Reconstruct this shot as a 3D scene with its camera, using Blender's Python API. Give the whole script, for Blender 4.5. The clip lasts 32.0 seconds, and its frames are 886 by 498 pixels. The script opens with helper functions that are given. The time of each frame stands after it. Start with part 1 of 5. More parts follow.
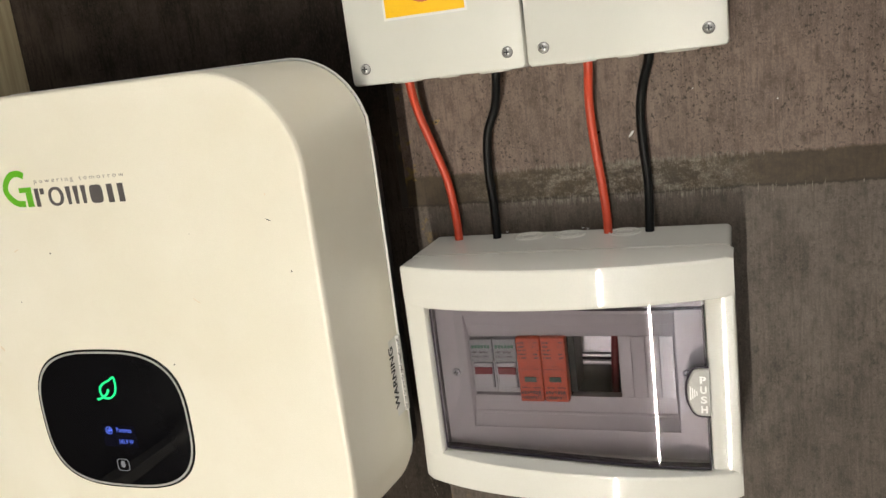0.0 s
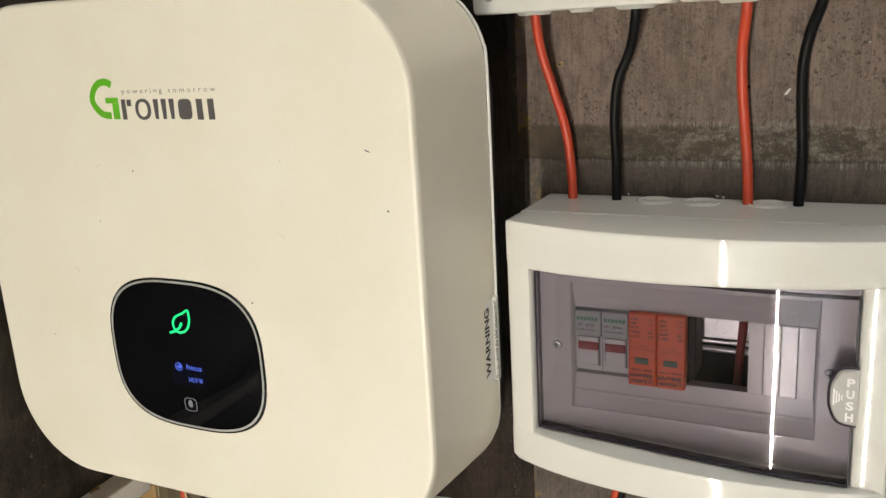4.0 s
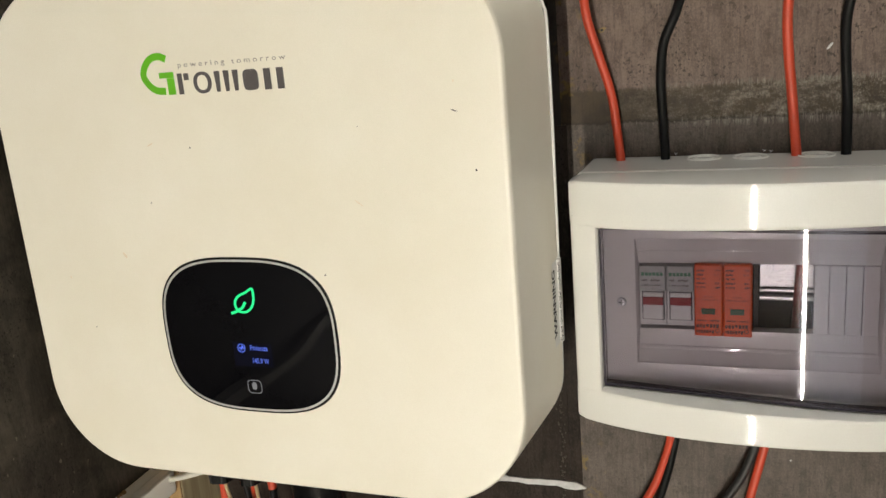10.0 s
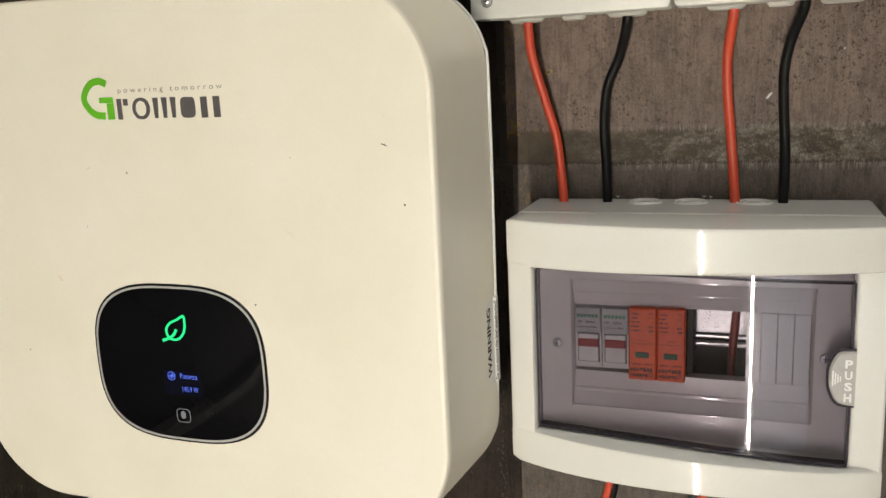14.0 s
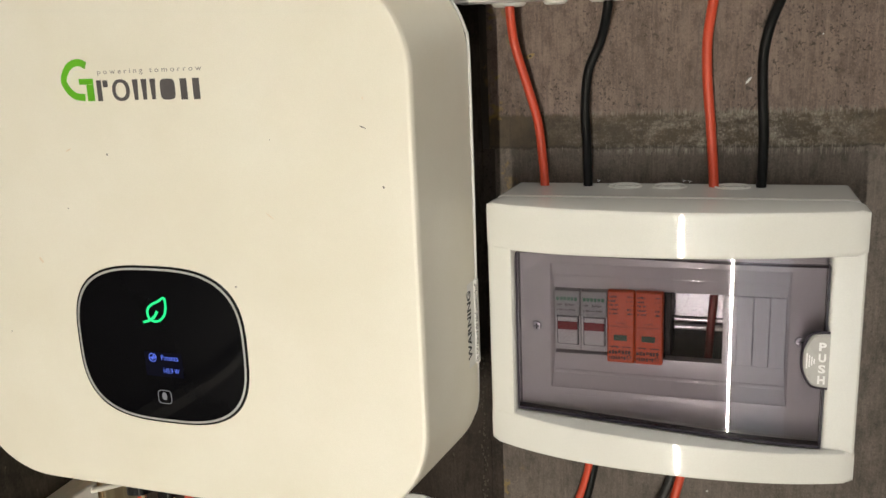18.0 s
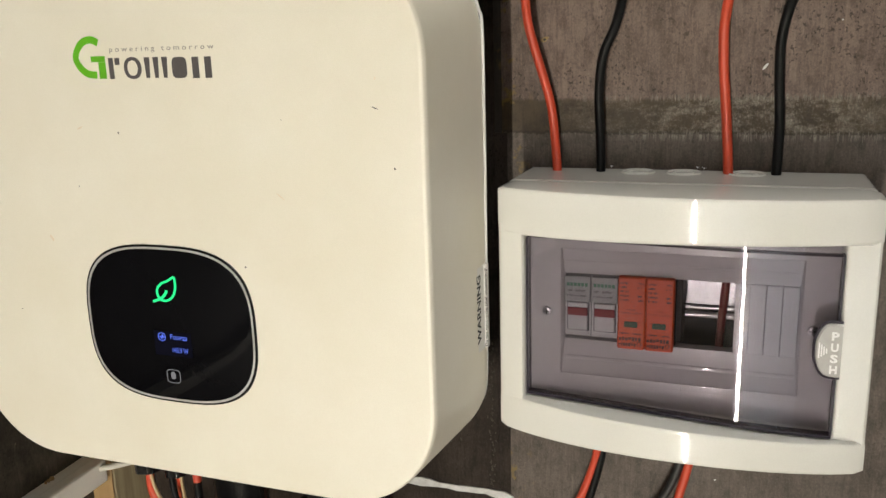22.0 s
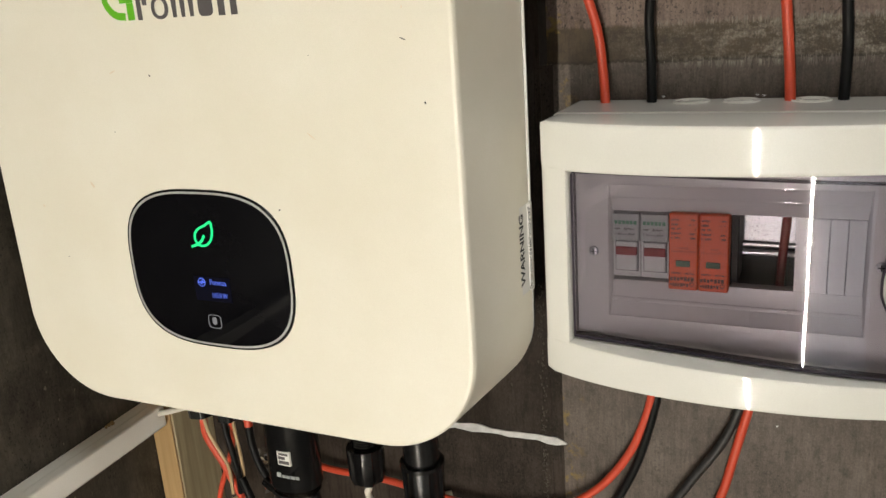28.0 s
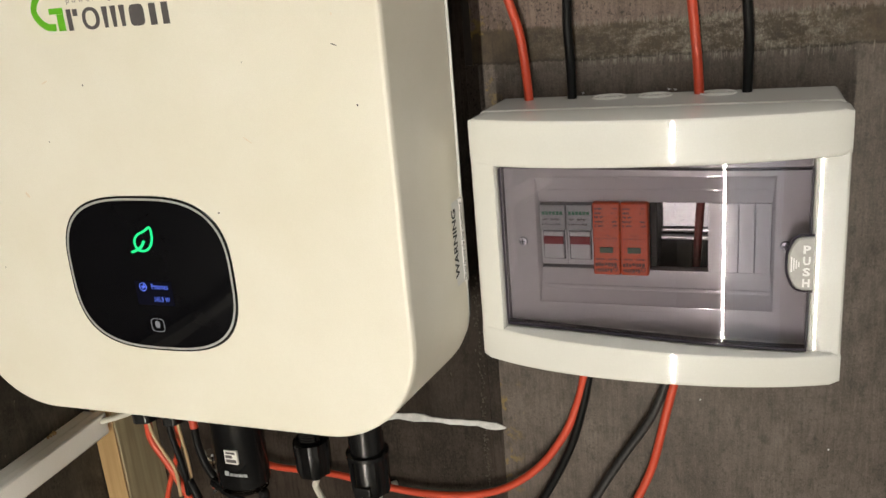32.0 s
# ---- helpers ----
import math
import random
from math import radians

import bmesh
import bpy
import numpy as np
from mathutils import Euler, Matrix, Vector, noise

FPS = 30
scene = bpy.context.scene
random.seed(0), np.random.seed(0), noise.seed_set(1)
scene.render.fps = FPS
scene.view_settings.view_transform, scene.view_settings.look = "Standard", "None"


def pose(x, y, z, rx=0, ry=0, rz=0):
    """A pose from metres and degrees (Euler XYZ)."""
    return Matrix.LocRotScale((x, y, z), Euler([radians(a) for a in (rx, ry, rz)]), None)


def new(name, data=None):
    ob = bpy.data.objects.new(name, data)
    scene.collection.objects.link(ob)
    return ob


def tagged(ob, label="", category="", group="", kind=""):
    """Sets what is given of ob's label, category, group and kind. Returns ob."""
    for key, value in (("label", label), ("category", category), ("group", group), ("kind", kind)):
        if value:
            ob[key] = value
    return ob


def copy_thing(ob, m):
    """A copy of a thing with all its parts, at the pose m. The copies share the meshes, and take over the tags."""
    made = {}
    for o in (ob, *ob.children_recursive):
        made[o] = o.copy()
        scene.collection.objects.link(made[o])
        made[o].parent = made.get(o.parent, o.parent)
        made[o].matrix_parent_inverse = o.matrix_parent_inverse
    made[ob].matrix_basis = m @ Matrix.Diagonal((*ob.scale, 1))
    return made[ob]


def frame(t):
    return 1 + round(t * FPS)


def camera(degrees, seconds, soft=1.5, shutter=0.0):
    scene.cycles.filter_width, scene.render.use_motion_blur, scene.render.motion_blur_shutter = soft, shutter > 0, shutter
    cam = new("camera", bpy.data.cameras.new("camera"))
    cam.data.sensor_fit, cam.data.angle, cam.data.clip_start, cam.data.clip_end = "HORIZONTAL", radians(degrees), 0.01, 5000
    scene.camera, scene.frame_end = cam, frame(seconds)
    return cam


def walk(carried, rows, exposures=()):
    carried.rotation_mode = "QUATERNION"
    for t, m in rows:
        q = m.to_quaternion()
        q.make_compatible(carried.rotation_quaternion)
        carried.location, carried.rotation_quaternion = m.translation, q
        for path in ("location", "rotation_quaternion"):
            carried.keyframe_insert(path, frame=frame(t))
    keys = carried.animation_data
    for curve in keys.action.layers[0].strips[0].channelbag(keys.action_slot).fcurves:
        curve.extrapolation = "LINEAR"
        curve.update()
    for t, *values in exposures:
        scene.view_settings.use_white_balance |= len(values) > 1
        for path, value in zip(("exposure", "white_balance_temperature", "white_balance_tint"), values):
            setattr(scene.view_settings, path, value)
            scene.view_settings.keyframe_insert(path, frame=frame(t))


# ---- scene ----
cam = camera(55.3, 32.0)
METRES, EYE, TILT, LEAN, TURN = 0.86, 1.5, 0.0, 0.0, 20.4
ROWS = [
    (0.0, 0.0, 0.0, 0.0, -1.65, -13.27, 7.03),
    (0.5, 0.0224, 0.0562, -0.0121, 0.48, -13.01, 6.2),
    (1.0, 0.0241, 0.0823, -0.02, 1.9, -12.43, 6.06),
    (1.5, 0.0099, 0.0745, -0.02, 1.92, -12.78, 5.8),
    (2.0, -0.0081, 0.0582, -0.0252, 1.63, -13.26, 5.02),
    (2.5, -0.0135, 0.0611, -0.0336, 2.42, -14.22, 3.64),
    (3.0, -0.0127, 0.0712, -0.0365, 3.77, -14.8, 3.13),
    (3.5, -0.0189, 0.0757, -0.0367, 4.58, -14.87, 3.09),
    (4.0, -0.0228, 0.0713, -0.0316, 5.12, -14.58, 3.19),
    (4.5, -0.0236, 0.0734, -0.0348, 5.77, -15.13, 3.78),
    (6.5, -0.0222, 0.0635, -0.0384, 6.65, -15.74, 2.87),
    (7.0, -0.0295, 0.0281, -0.0462, 5.23, -16.75, 3.6),
    (7.5, -0.0433, -0.0049, -0.046, 4.47, -17.16, 3.48),
    (8.0, -0.0611, 0.0126, -0.0454, 4.68, -17.03, 3.53),
    (8.5, -0.0925, 0.0552, -0.0632, 4.35, -15.74, 3.29),
    (9.0, -0.1214, 0.0605, -0.062, 2.92, -16.28, 2.92),
    (9.5, -0.1342, 0.0652, -0.0609, -0.88, -15.37, 5.08),
    (10.0, -0.1414, 0.0568, -0.0577, -0.94, -14.29, 4.71),
    (10.5, -0.1398, 0.0452, -0.0546, -0.89, -13.8, 4.15),
    (11.0, -0.1327, 0.0488, -0.0553, -0.91, -13.52, 4.06),
    (11.5, -0.1178, 0.0427, -0.0563, 0.2, -14.13, 3.8),
    (12.0, -0.1157, 0.0388, -0.0544, 1.35, -14.43, 4.24),
    (12.5, -0.1062, 0.0431, -0.0521, 1.06, -13.96, 3.8),
    (13.0, -0.0987, 0.0546, -0.0595, 0.13, -12.65, 3.04),
    (13.5, -0.096, 0.0552, -0.0611, -0.8, -11.75, 2.75),
    (15.5, -0.0954, 0.0636, -0.0676, -1.0, -12.21, 2.58),
    (16.0, -0.1001, 0.0599, -0.0663, -0.87, -12.7, 2.13),
    (16.5, -0.0969, 0.0555, -0.0658, -0.83, -12.81, 2.23),
    (17.0, -0.0942, 0.0555, -0.0648, -0.98, -12.81, 2.27),
    (17.5, -0.092, 0.0542, -0.0654, -1.13, -12.83, 2.23),
    (18.0, -0.0863, 0.0525, -0.0649, -1.37, -12.7, 2.35),
    (18.5, -0.0826, 0.0504, -0.0639, -1.34, -12.52, 2.44),
    (19.0, -0.0809, 0.0525, -0.0649, -1.18, -12.63, 2.36),
    (19.5, -0.0826, 0.0506, -0.0645, -0.9, -12.87, 2.12),
    (20.0, -0.0848, 0.0508, -0.0656, -0.67, -13.12, 1.89),
    (20.5, -0.0845, 0.0525, -0.0652, -0.65, -12.93, 1.82),
    (21.0, -0.0854, 0.0533, -0.0663, -0.62, -13.03, 1.76),
    (21.5, -0.0859, 0.0574, -0.0676, -0.62, -13.21, 1.7),
    (22.0, -0.0868, 0.0551, -0.0686, -0.52, -13.53, 1.68),
    (22.5, -0.0841, 0.0504, -0.0669, -0.28, -13.71, 1.66),
    (23.0, -0.0751, 0.0486, -0.0666, 0.05, -13.77, 1.83),
    (23.5, -0.0746, 0.0484, -0.0669, 0.67, -13.97, 1.83),
    (24.0, -0.0684, 0.0671, -0.0753, 2.38, -15.51, 1.96),
    (24.5, -0.0686, 0.0317, -0.0675, 4.77, -16.24, 4.02),
    (25.0, -0.0826, -0.0241, -0.0707, 6.54, -16.58, 4.24),
    (25.5, -0.0851, -0.0382, -0.0749, 4.77, -17.17, 4.25),
    (27.5, -0.0534, 0.0793, -0.0869, 3.99, -16.86, 3.67),
    (28.0, -0.0625, 0.0776, -0.0837, 3.97, -16.68, 3.9),
    (28.5, -0.069, 0.0687, -0.0795, 3.47, -16.07, 4.23),
    (29.0, -0.0744, 0.0658, -0.0797, 2.22, -15.93, 4.84),
    (29.5, -0.0632, 0.0689, -0.0699, 1.82, -15.68, 4.99),
    (30.0, -0.0665, 0.0677, -0.0603, 2.25, -15.36, 4.67),
    (30.5, -0.0815, 0.0039, -0.0576, 1.39, -15.66, 5.34),
    (31.0, -0.0774, -0.0188, -0.0653, -1.33, -16.47, 5.47),
    (31.5, -0.0703, -0.0068, -0.0651, -2.02, -16.66, 4.99),
    (32.0, -0.0615, 0.0502, -0.0786, -0.88, -17.14, 4.77),
]
walk(cam, [(t, pose(0, 0, EYE, TILT, LEAN, TURN) @ pose(METRES * x, METRES * y, METRES * z, 90 + pitch, roll, yaw)) for t, x, y, z, yaw, pitch, roll in ROWS],
     [(0.0, 0.13), (1.0, 0.12), (2.0, 0.05), (3.0, 0.03), (4.0, 0.0), (7.0, 0.07), (8.0, 0.07), (9.0, 0.02), (10.0, -0.02), (13.0, 0.0), (16.0, -0.01), (24.0, 0.01), (28.0, 0.04), (32.0, 0.04)])

# ---- world and light ----
world = bpy.data.worlds.new("world")
world.use_nodes = True
world.node_tree.nodes["Background"].inputs[0].default_value = (0.02, 0.02, 0.022, 1)
world.node_tree.nodes["Background"].inputs[1].default_value = 0.0
scene.world = world
LAMP_X, LAMP_Y, LAMP_Z0, LAMP_Z1, LAMP_POWER = -0.170, -1.15, 0.12, 1.33, 515.0
LAMP_COLOUR = (1.0, 0.925, 0.79)
# colour and power of the added overhead fill
FILL_LIGHT = (1.0, 0.98, 0.93)
FILL_LIGHT_POWER = 11.0


# ---- materials ----
def shader(name):
    m = bpy.data.materials.new(name)
    m.use_nodes = True
    return m, m.node_tree.nodes, m.node_tree.links, m.node_tree.nodes["Principled BSDF"]


def noise_node(nodes, links, coord, stretch, scale, detail=6.0, rough=0.6):
    mp = nodes.new("ShaderNodeMapping")
    mp.inputs["Scale"].default_value = stretch
    links.new(coord, mp.inputs["Vector"])
    n = nodes.new("ShaderNodeTexNoise")
    n.inputs["Scale"].default_value, n.inputs["Detail"].default_value, n.inputs["Roughness"].default_value = scale, detail, rough
    links.new(mp.outputs["Vector"], n.inputs["Vector"])
    return n.outputs["Fac"]


def ramp_node(nodes, links, fac, a, b):
    r = nodes.new("ShaderNodeMapRange")
    r.inputs["From Min"].default_value, r.inputs["From Max"].default_value = a, b
    links.new(fac, r.inputs["Value"])
    return r.outputs["Result"]


def mix_node(nodes, links, fac, a, b, gain=1.0):
    mx = nodes.new("ShaderNodeMix")
    mx.data_type = "RGBA"
    if gain != 1.0:
        g = nodes.new("ShaderNodeMath")
        g.operation = "MULTIPLY"
        g.inputs[1].default_value = gain
        links.new(fac, g.inputs[0])
        fac = g.outputs[0]
    links.new(fac, mx.inputs[0])
    for slot, v in ((6, a), (7, b)):
        if isinstance(v, tuple):
            mx.inputs[slot].default_value = (*v, 1)
        else:
            links.new(v, mx.inputs[slot])
    return mx.outputs[2]


def bump_node(nodes, links, bsdf, fac, strength, depth):
    b = nodes.new("ShaderNodeBump")
    b.inputs["Strength"].default_value, b.inputs["Distance"].default_value = strength, depth
    links.new(fac, b.inputs["Height"])
    links.new(b.outputs["Normal"], bsdf.inputs["Normal"])


def surface(name, a, b, scale=30.0, rough=0.4, metal=0.0, fine=900.0, bump=0.15, depth=0.0002, stretch=(1, 1, 1), spread=0.12):
    """A surface whose colour wanders between a and b at two scales, with fine relief."""
    m, nodes, links, bsdf = shader(name)
    coord = nodes.new("ShaderNodeTexCoord").outputs["Object"]
    n1 = noise_node(nodes, links, coord, stretch, scale)
    n2 = noise_node(nodes, links, coord, stretch, fine, 3.0)
    c = mix_node(nodes, links, ramp_node(nodes, links, n1, 0.3, 0.7), a, b)
    c = mix_node(nodes, links, ramp_node(nodes, links, n2, 0.35, 0.75), c, tuple(v * 0.86 for v in a), 0.35)
    links.new(c, bsdf.inputs["Base Color"])
    r = nodes.new("ShaderNodeMapRange")
    r.inputs["To Min"].default_value, r.inputs["To Max"].default_value = rough * (1 - spread), rough * (1 + spread)
    links.new(n1, r.inputs["Value"])
    links.new(r.outputs["Result"], bsdf.inputs["Roughness"])
    bsdf.inputs["Metallic"].default_value = metal
    if bump:
        bump_node(nodes, links, bsdf, n2, bump, depth)
    return m


def times_node(nodes, links, a, b):
    f = nodes.new("ShaderNodeMath")
    f.operation = "MULTIPLY"
    links.new(a, f.inputs[0])
    links.new(b, f.inputs[1])
    return f.outputs[0]


def plywood(name, dark, light, stain, speck, rough=0.5, specks=0.5, cloud=0.0, sheen=0.5, streak=0.5):
    """Film-faced plywood: cloudy brown film, fibres running upright, clusters of dark pepper spots and pale dust."""
    m, nodes, links, bsdf = shader(name)
    coord = nodes.new("ShaderNodeTexCoord").outputs["Object"]
    big = noise_node(nodes, links, coord, (1, 1, 0.7), 8.0, 6.0)
    patch = noise_node(nodes, links, coord, (1, 1, 0.6), 30.0, 7.0, 0.66)
    fibre = noise_node(nodes, links, coord, (1, 1, 0.10), 360.0, 5.0)
    grain = noise_node(nodes, links, coord, (1, 1, 0.5), 700.0, 3.0)
    mould = noise_node(nodes, links, coord, (1, 1, 0.8), 520.0, 3.0, 0.5)
    clump = noise_node(nodes, links, coord, (1, 1, 1), 17.0, 5.0)
    spk = noise_node(nodes, links, coord, (1, 1, 0.6), 210.0, 2.0, 0.4)
    c = mix_node(nodes, links, ramp_node(nodes, links, big, 0.40, 0.60), dark, light)
    c = mix_node(nodes, links, ramp_node(nodes, links, patch, 0.46, 0.66), c, stain, 0.72)
    if cloud:
        mist = noise_node(nodes, links, coord, (1, 1, 1), 16.0, 9.0, 0.68)
        c = mix_node(nodes, links, ramp_node(nodes, links, mist, 0.48, 0.72), c, tuple(v * 2.1 for v in light), cloud)
        wisp = noise_node(nodes, links, coord, (1, 2.2, 0.8), 60.0, 8.0, 0.75)
        c = mix_node(nodes, links, ramp_node(nodes, links, wisp, 0.56, 0.74), c, tuple(v * 2.4 for v in light), cloud * 0.6)
    c = mix_node(nodes, links, ramp_node(nodes, links, fibre, 0.48, 0.72), c, tuple(v * 0.42 for v in dark), streak)
    c = mix_node(nodes, links, ramp_node(nodes, links, grain, 0.48, 0.80), c, tuple(min(1, v * 1.7) for v in light), 0.42)
    spots = times_node(nodes, links, ramp_node(nodes, links, mould, 0.585, 0.65), ramp_node(nodes, links, clump, 0.43, 0.58))
    c = mix_node(nodes, links, spots, c, tuple(v * 0.25 for v in dark), 0.75)
    c = mix_node(nodes, links, ramp_node(nodes, links, spk, 0.72, 0.77), c, speck, specks)
    links.new(c, bsdf.inputs["Base Color"])
    r = nodes.new("ShaderNodeMapRange")
    r.inputs["To Min"].default_value, r.inputs["To Max"].default_value = rough * 0.75, rough * 1.3
    links.new(patch, r.inputs["Value"])
    links.new(r.outputs["Result"], bsdf.inputs["Roughness"])
    bsdf.inputs["Specular IOR Level"].default_value = sheen
    bump_node(nodes, links, bsdf, fibre, 0.2, 0.0003)
    return m


def add_node(nodes, links, a, b, gain):
    f = nodes.new("ShaderNodeMath")
    f.operation, f.inputs[1].default_value = "MULTIPLY_ADD", gain
    links.new(b, f.inputs[0])
    links.new(a, f.inputs[2])
    return f.outputs[0]


def film(nodes, links, coord, dark, light, stain, pepper):
    """Colour of one weathered film-faced sheet: clouds, fine weave, pepper spots, pale dust."""
    big = noise_node(nodes, links, coord, (1, 1, 0.7), 7.0, 6.0)
    patch = noise_node(nodes, links, coord, (1, 1, 0.6), 26.0, 8.0, 0.7)
    haze = noise_node(nodes, links, coord, (1, 1, 0.5), 60.0, 9.0, 0.75)
    fibre = noise_node(nodes, links, coord, (1, 1, 0.07), 420.0, 5.0)
    weft = noise_node(nodes, links, coord, (0.30, 1, 1), 640.0, 5.0, 0.7)
    grit = noise_node(nodes, links, coord, (1, 1, 0.7), 800.0, 4.0, 0.7)
    mould = noise_node(nodes, links, coord, (1, 1, 0.8), 480.0, 4.0, 0.55)
    nick = noise_node(nodes, links, coord, (1, 1, 0.06), 620.0, 3.0, 0.5)
    clump = noise_node(nodes, links, coord, (1, 1, 1), 15.0, 6.0, 0.65)
    c = mix_node(nodes, links, ramp_node(nodes, links, big, 0.38, 0.62), dark, light)
    c = mix_node(nodes, links, ramp_node(nodes, links, patch, 0.46, 0.70), c, stain, 0.75)
    c = mix_node(nodes, links, ramp_node(nodes, links, haze, 0.50, 0.72), c, tuple(v * 1.75 for v in light), 0.34)
    c = mix_node(nodes, links, ramp_node(nodes, links, fibre, 0.46, 0.66), c, tuple(v * 0.36 for v in dark), 0.38)
    c = mix_node(nodes, links, ramp_node(nodes, links, weft, 0.48, 0.70), c, tuple(v * 0.45 for v in dark), 0.26)
    c = mix_node(nodes, links, ramp_node(nodes, links, grit, 0.49, 0.66), c, tuple(min(1, v * 2.0) for v in light), 0.26)
    soot = noise_node(nodes, links, coord, (1, 1, 0.5), 330.0, 8.0, 0.75)
    smut = noise_node(nodes, links, coord, (1, 1, 0.7), 105.0, 7.0, 0.72)
    c = mix_node(nodes, links, ramp_node(nodes, links, smut, 0.50, 0.68), c, tuple(v * 0.6 for v in stain), 0.60)
    c = mix_node(nodes, links, ramp_node(nodes, links, soot, 0.53, 0.66), c, tuple(v * 0.40 for v in dark), 0.50)
    spots = times_node(nodes, links, ramp_node(nodes, links, mould, 0.595, 0.62), ramp_node(nodes, links, clump, 0.42, 0.54))
    c = mix_node(nodes, links, ramp_node(nodes, links, nick, 0.60, 0.65), c, tuple(v * 1.8 for v in light), 0.14)
    return mix_node(nodes, links, spots, c, tuple(v * 0.22 for v in stain), pepper), fibre, patch


def boarding(name, low_edge, high_edge, low, high, joint, pale, amber, left, crust_from, crust_to):
    """Two sheets above one another, with a brown smeared joint between them whose edges are scraped and flaky."""
    m, nodes, links, bsdf = shader(name)
    coord = nodes.new("ShaderNodeTexCoord").outputs["Object"]
    axes = nodes.new("ShaderNodeSeparateXYZ")
    links.new(coord, axes.inputs[0])
    x, z = axes.outputs[0], axes.outputs[2]
    c_low, fibre, patch = film(nodes, links, coord, *low, 0.35)
    c_high, _, _ = film(nodes, links, coord, *high, 0.7)
    drip = noise_node(nodes, links, coord, (1, 1, 0.10), 420.0, 5.0, 0.65)
    wave = noise_node(nodes, links, coord, (1, 1, 0.2), 45.0, 6.0, 0.7)
    cloud = noise_node(nodes, links, coord, (1, 1, 1.6), 60.0, 8.0, 0.7)
    crust = noise_node(nodes, links, coord, (1, 1, 0.5), 900.0, 8.0, 0.78)
    where = noise_node(nodes, links, coord, (1, 1, 1.8), 60.0, 9.0, 0.78)
    glue = noise_node(nodes, links, coord, (1, 1, 1), 95.0, 5.0)
    edge = add_node(nodes, links, add_node(nodes, links, z, drip, 0.0046), wave, 0.0060)
    mid = 0.0053
    # brown smear
    band = mix_node(nodes, links, ramp_node(nodes, links, cloud, 0.36, 0.64), joint, tuple(v * 0.5 for v in joint), 0.85)
    band = mix_node(nodes, links, ramp_node(nodes, links, drip, 0.42, 0.70), band, tuple(v * 0.45 for v in joint), 0.6)
    band = mix_node(nodes, links, ramp_node(nodes, links, crust, 0.50, 0.75), band, tuple(v * 1.8 for v in joint), 0.35)
    along = times_node(nodes, links, ramp_node(nodes, links, x, crust_from, crust_from + 0.12), ramp_node(nodes, links, x, crust_to, crust_to - 0.06))
    flakes = times_node(nodes, links, times_node(nodes, links, along, ramp_node(nodes, links, where, 0.40, 0.68)), ramp_node(nodes, links, crust, 0.50, 0.58))
    band = mix_node(nodes, links, times_node(nodes, links, along, ramp_node(nodes, links, where, 0.46, 0.66)), band, pale, 0.30)
    band = mix_node(nodes, links, flakes, band, pale, 0.40)
    c = mix_node(nodes, links, ramp_node(nodes, links, edge, high_edge + mid - 0.0010, high_edge + mid + 0.0016), band, c_high)
    c = mix_node(nodes, links, ramp_node(nodes, links, edge, low_edge + mid + 0.0012, low_edge + mid - 0.0012), c, c_low)
    # scraped pale drips over both edges
    for at, half in ((high_edge + 0.0008, 0.0034), (low_edge - 0.0012, 0.0046)):
        near = times_node(nodes, links, ramp_node(nodes, links, z, at - half, at), ramp_node(nodes, links, z, at + half, at))
        near = times_node(nodes, links, times_node(nodes, links, near, along), ramp_node(nodes, links, drip, 0.50, 0.66))
        c = mix_node(nodes, links, near, c, tuple(v * 0.8 for v in pale), 0.75)
    gap = times_node(nodes, links, ramp_node(nodes, links, edge, low_edge + mid - 0.0006, low_edge + mid + 0.0002), ramp_node(nodes, links, edge, low_edge + mid + 0.0024, low_edge + mid + 0.0006))
    c = mix_node(nodes, links, gap, c, tuple(v * 0.25 for v in joint), 0.7)
    spots = times_node(nodes, links, ramp_node(nodes, links, glue, 0.54, 0.64), ramp_node(nodes, links, x, left + 0.026, left + 0.010))
    c = mix_node(nodes, links, spots, c, amber, 0.75)
    links.new(c, bsdf.inputs["Base Color"])
    r = nodes.new("ShaderNodeMapRange")
    r.inputs["To Min"].default_value, r.inputs["To Max"].default_value = 0.42, 0.72
    links.new(patch, r.inputs["Value"])
    links.new(r.outputs["Result"], bsdf.inputs["Roughness"])
    bsdf.inputs["Specular IOR Level"].default_value = 0.34
    bump_node(nodes, links, bsdf, fibre, 0.25, 0.0003)
    return m


def seam(name, dark, amber):
    """An upright joint: dark film with flaky lumps and amber glue spots."""
    m, nodes, links, bsdf = shader(name)
    coord = nodes.new("ShaderNodeTexCoord").outputs["Object"]
    drip = noise_node(nodes, links, coord, (1, 1, 0.3), 300.0, 6.0, 0.7)
    glue = noise_node(nodes, links, coord, (1, 1, 0.7), 75.0, 5.0)
    c = mix_node(nodes, links, ramp_node(nodes, links, drip, 0.38, 0.66), dark, tuple(v * 1.6 for v in dark))
    c = mix_node(nodes, links, ramp_node(nodes, links, glue, 0.57, 0.66), c, amber, 0.75)
    links.new(c, bsdf.inputs["Base Color"])
    bsdf.inputs["Roughness"].default_value = 0.7
    bump_node(nodes, links, bsdf, drip, 0.5, 0.001)
    return m


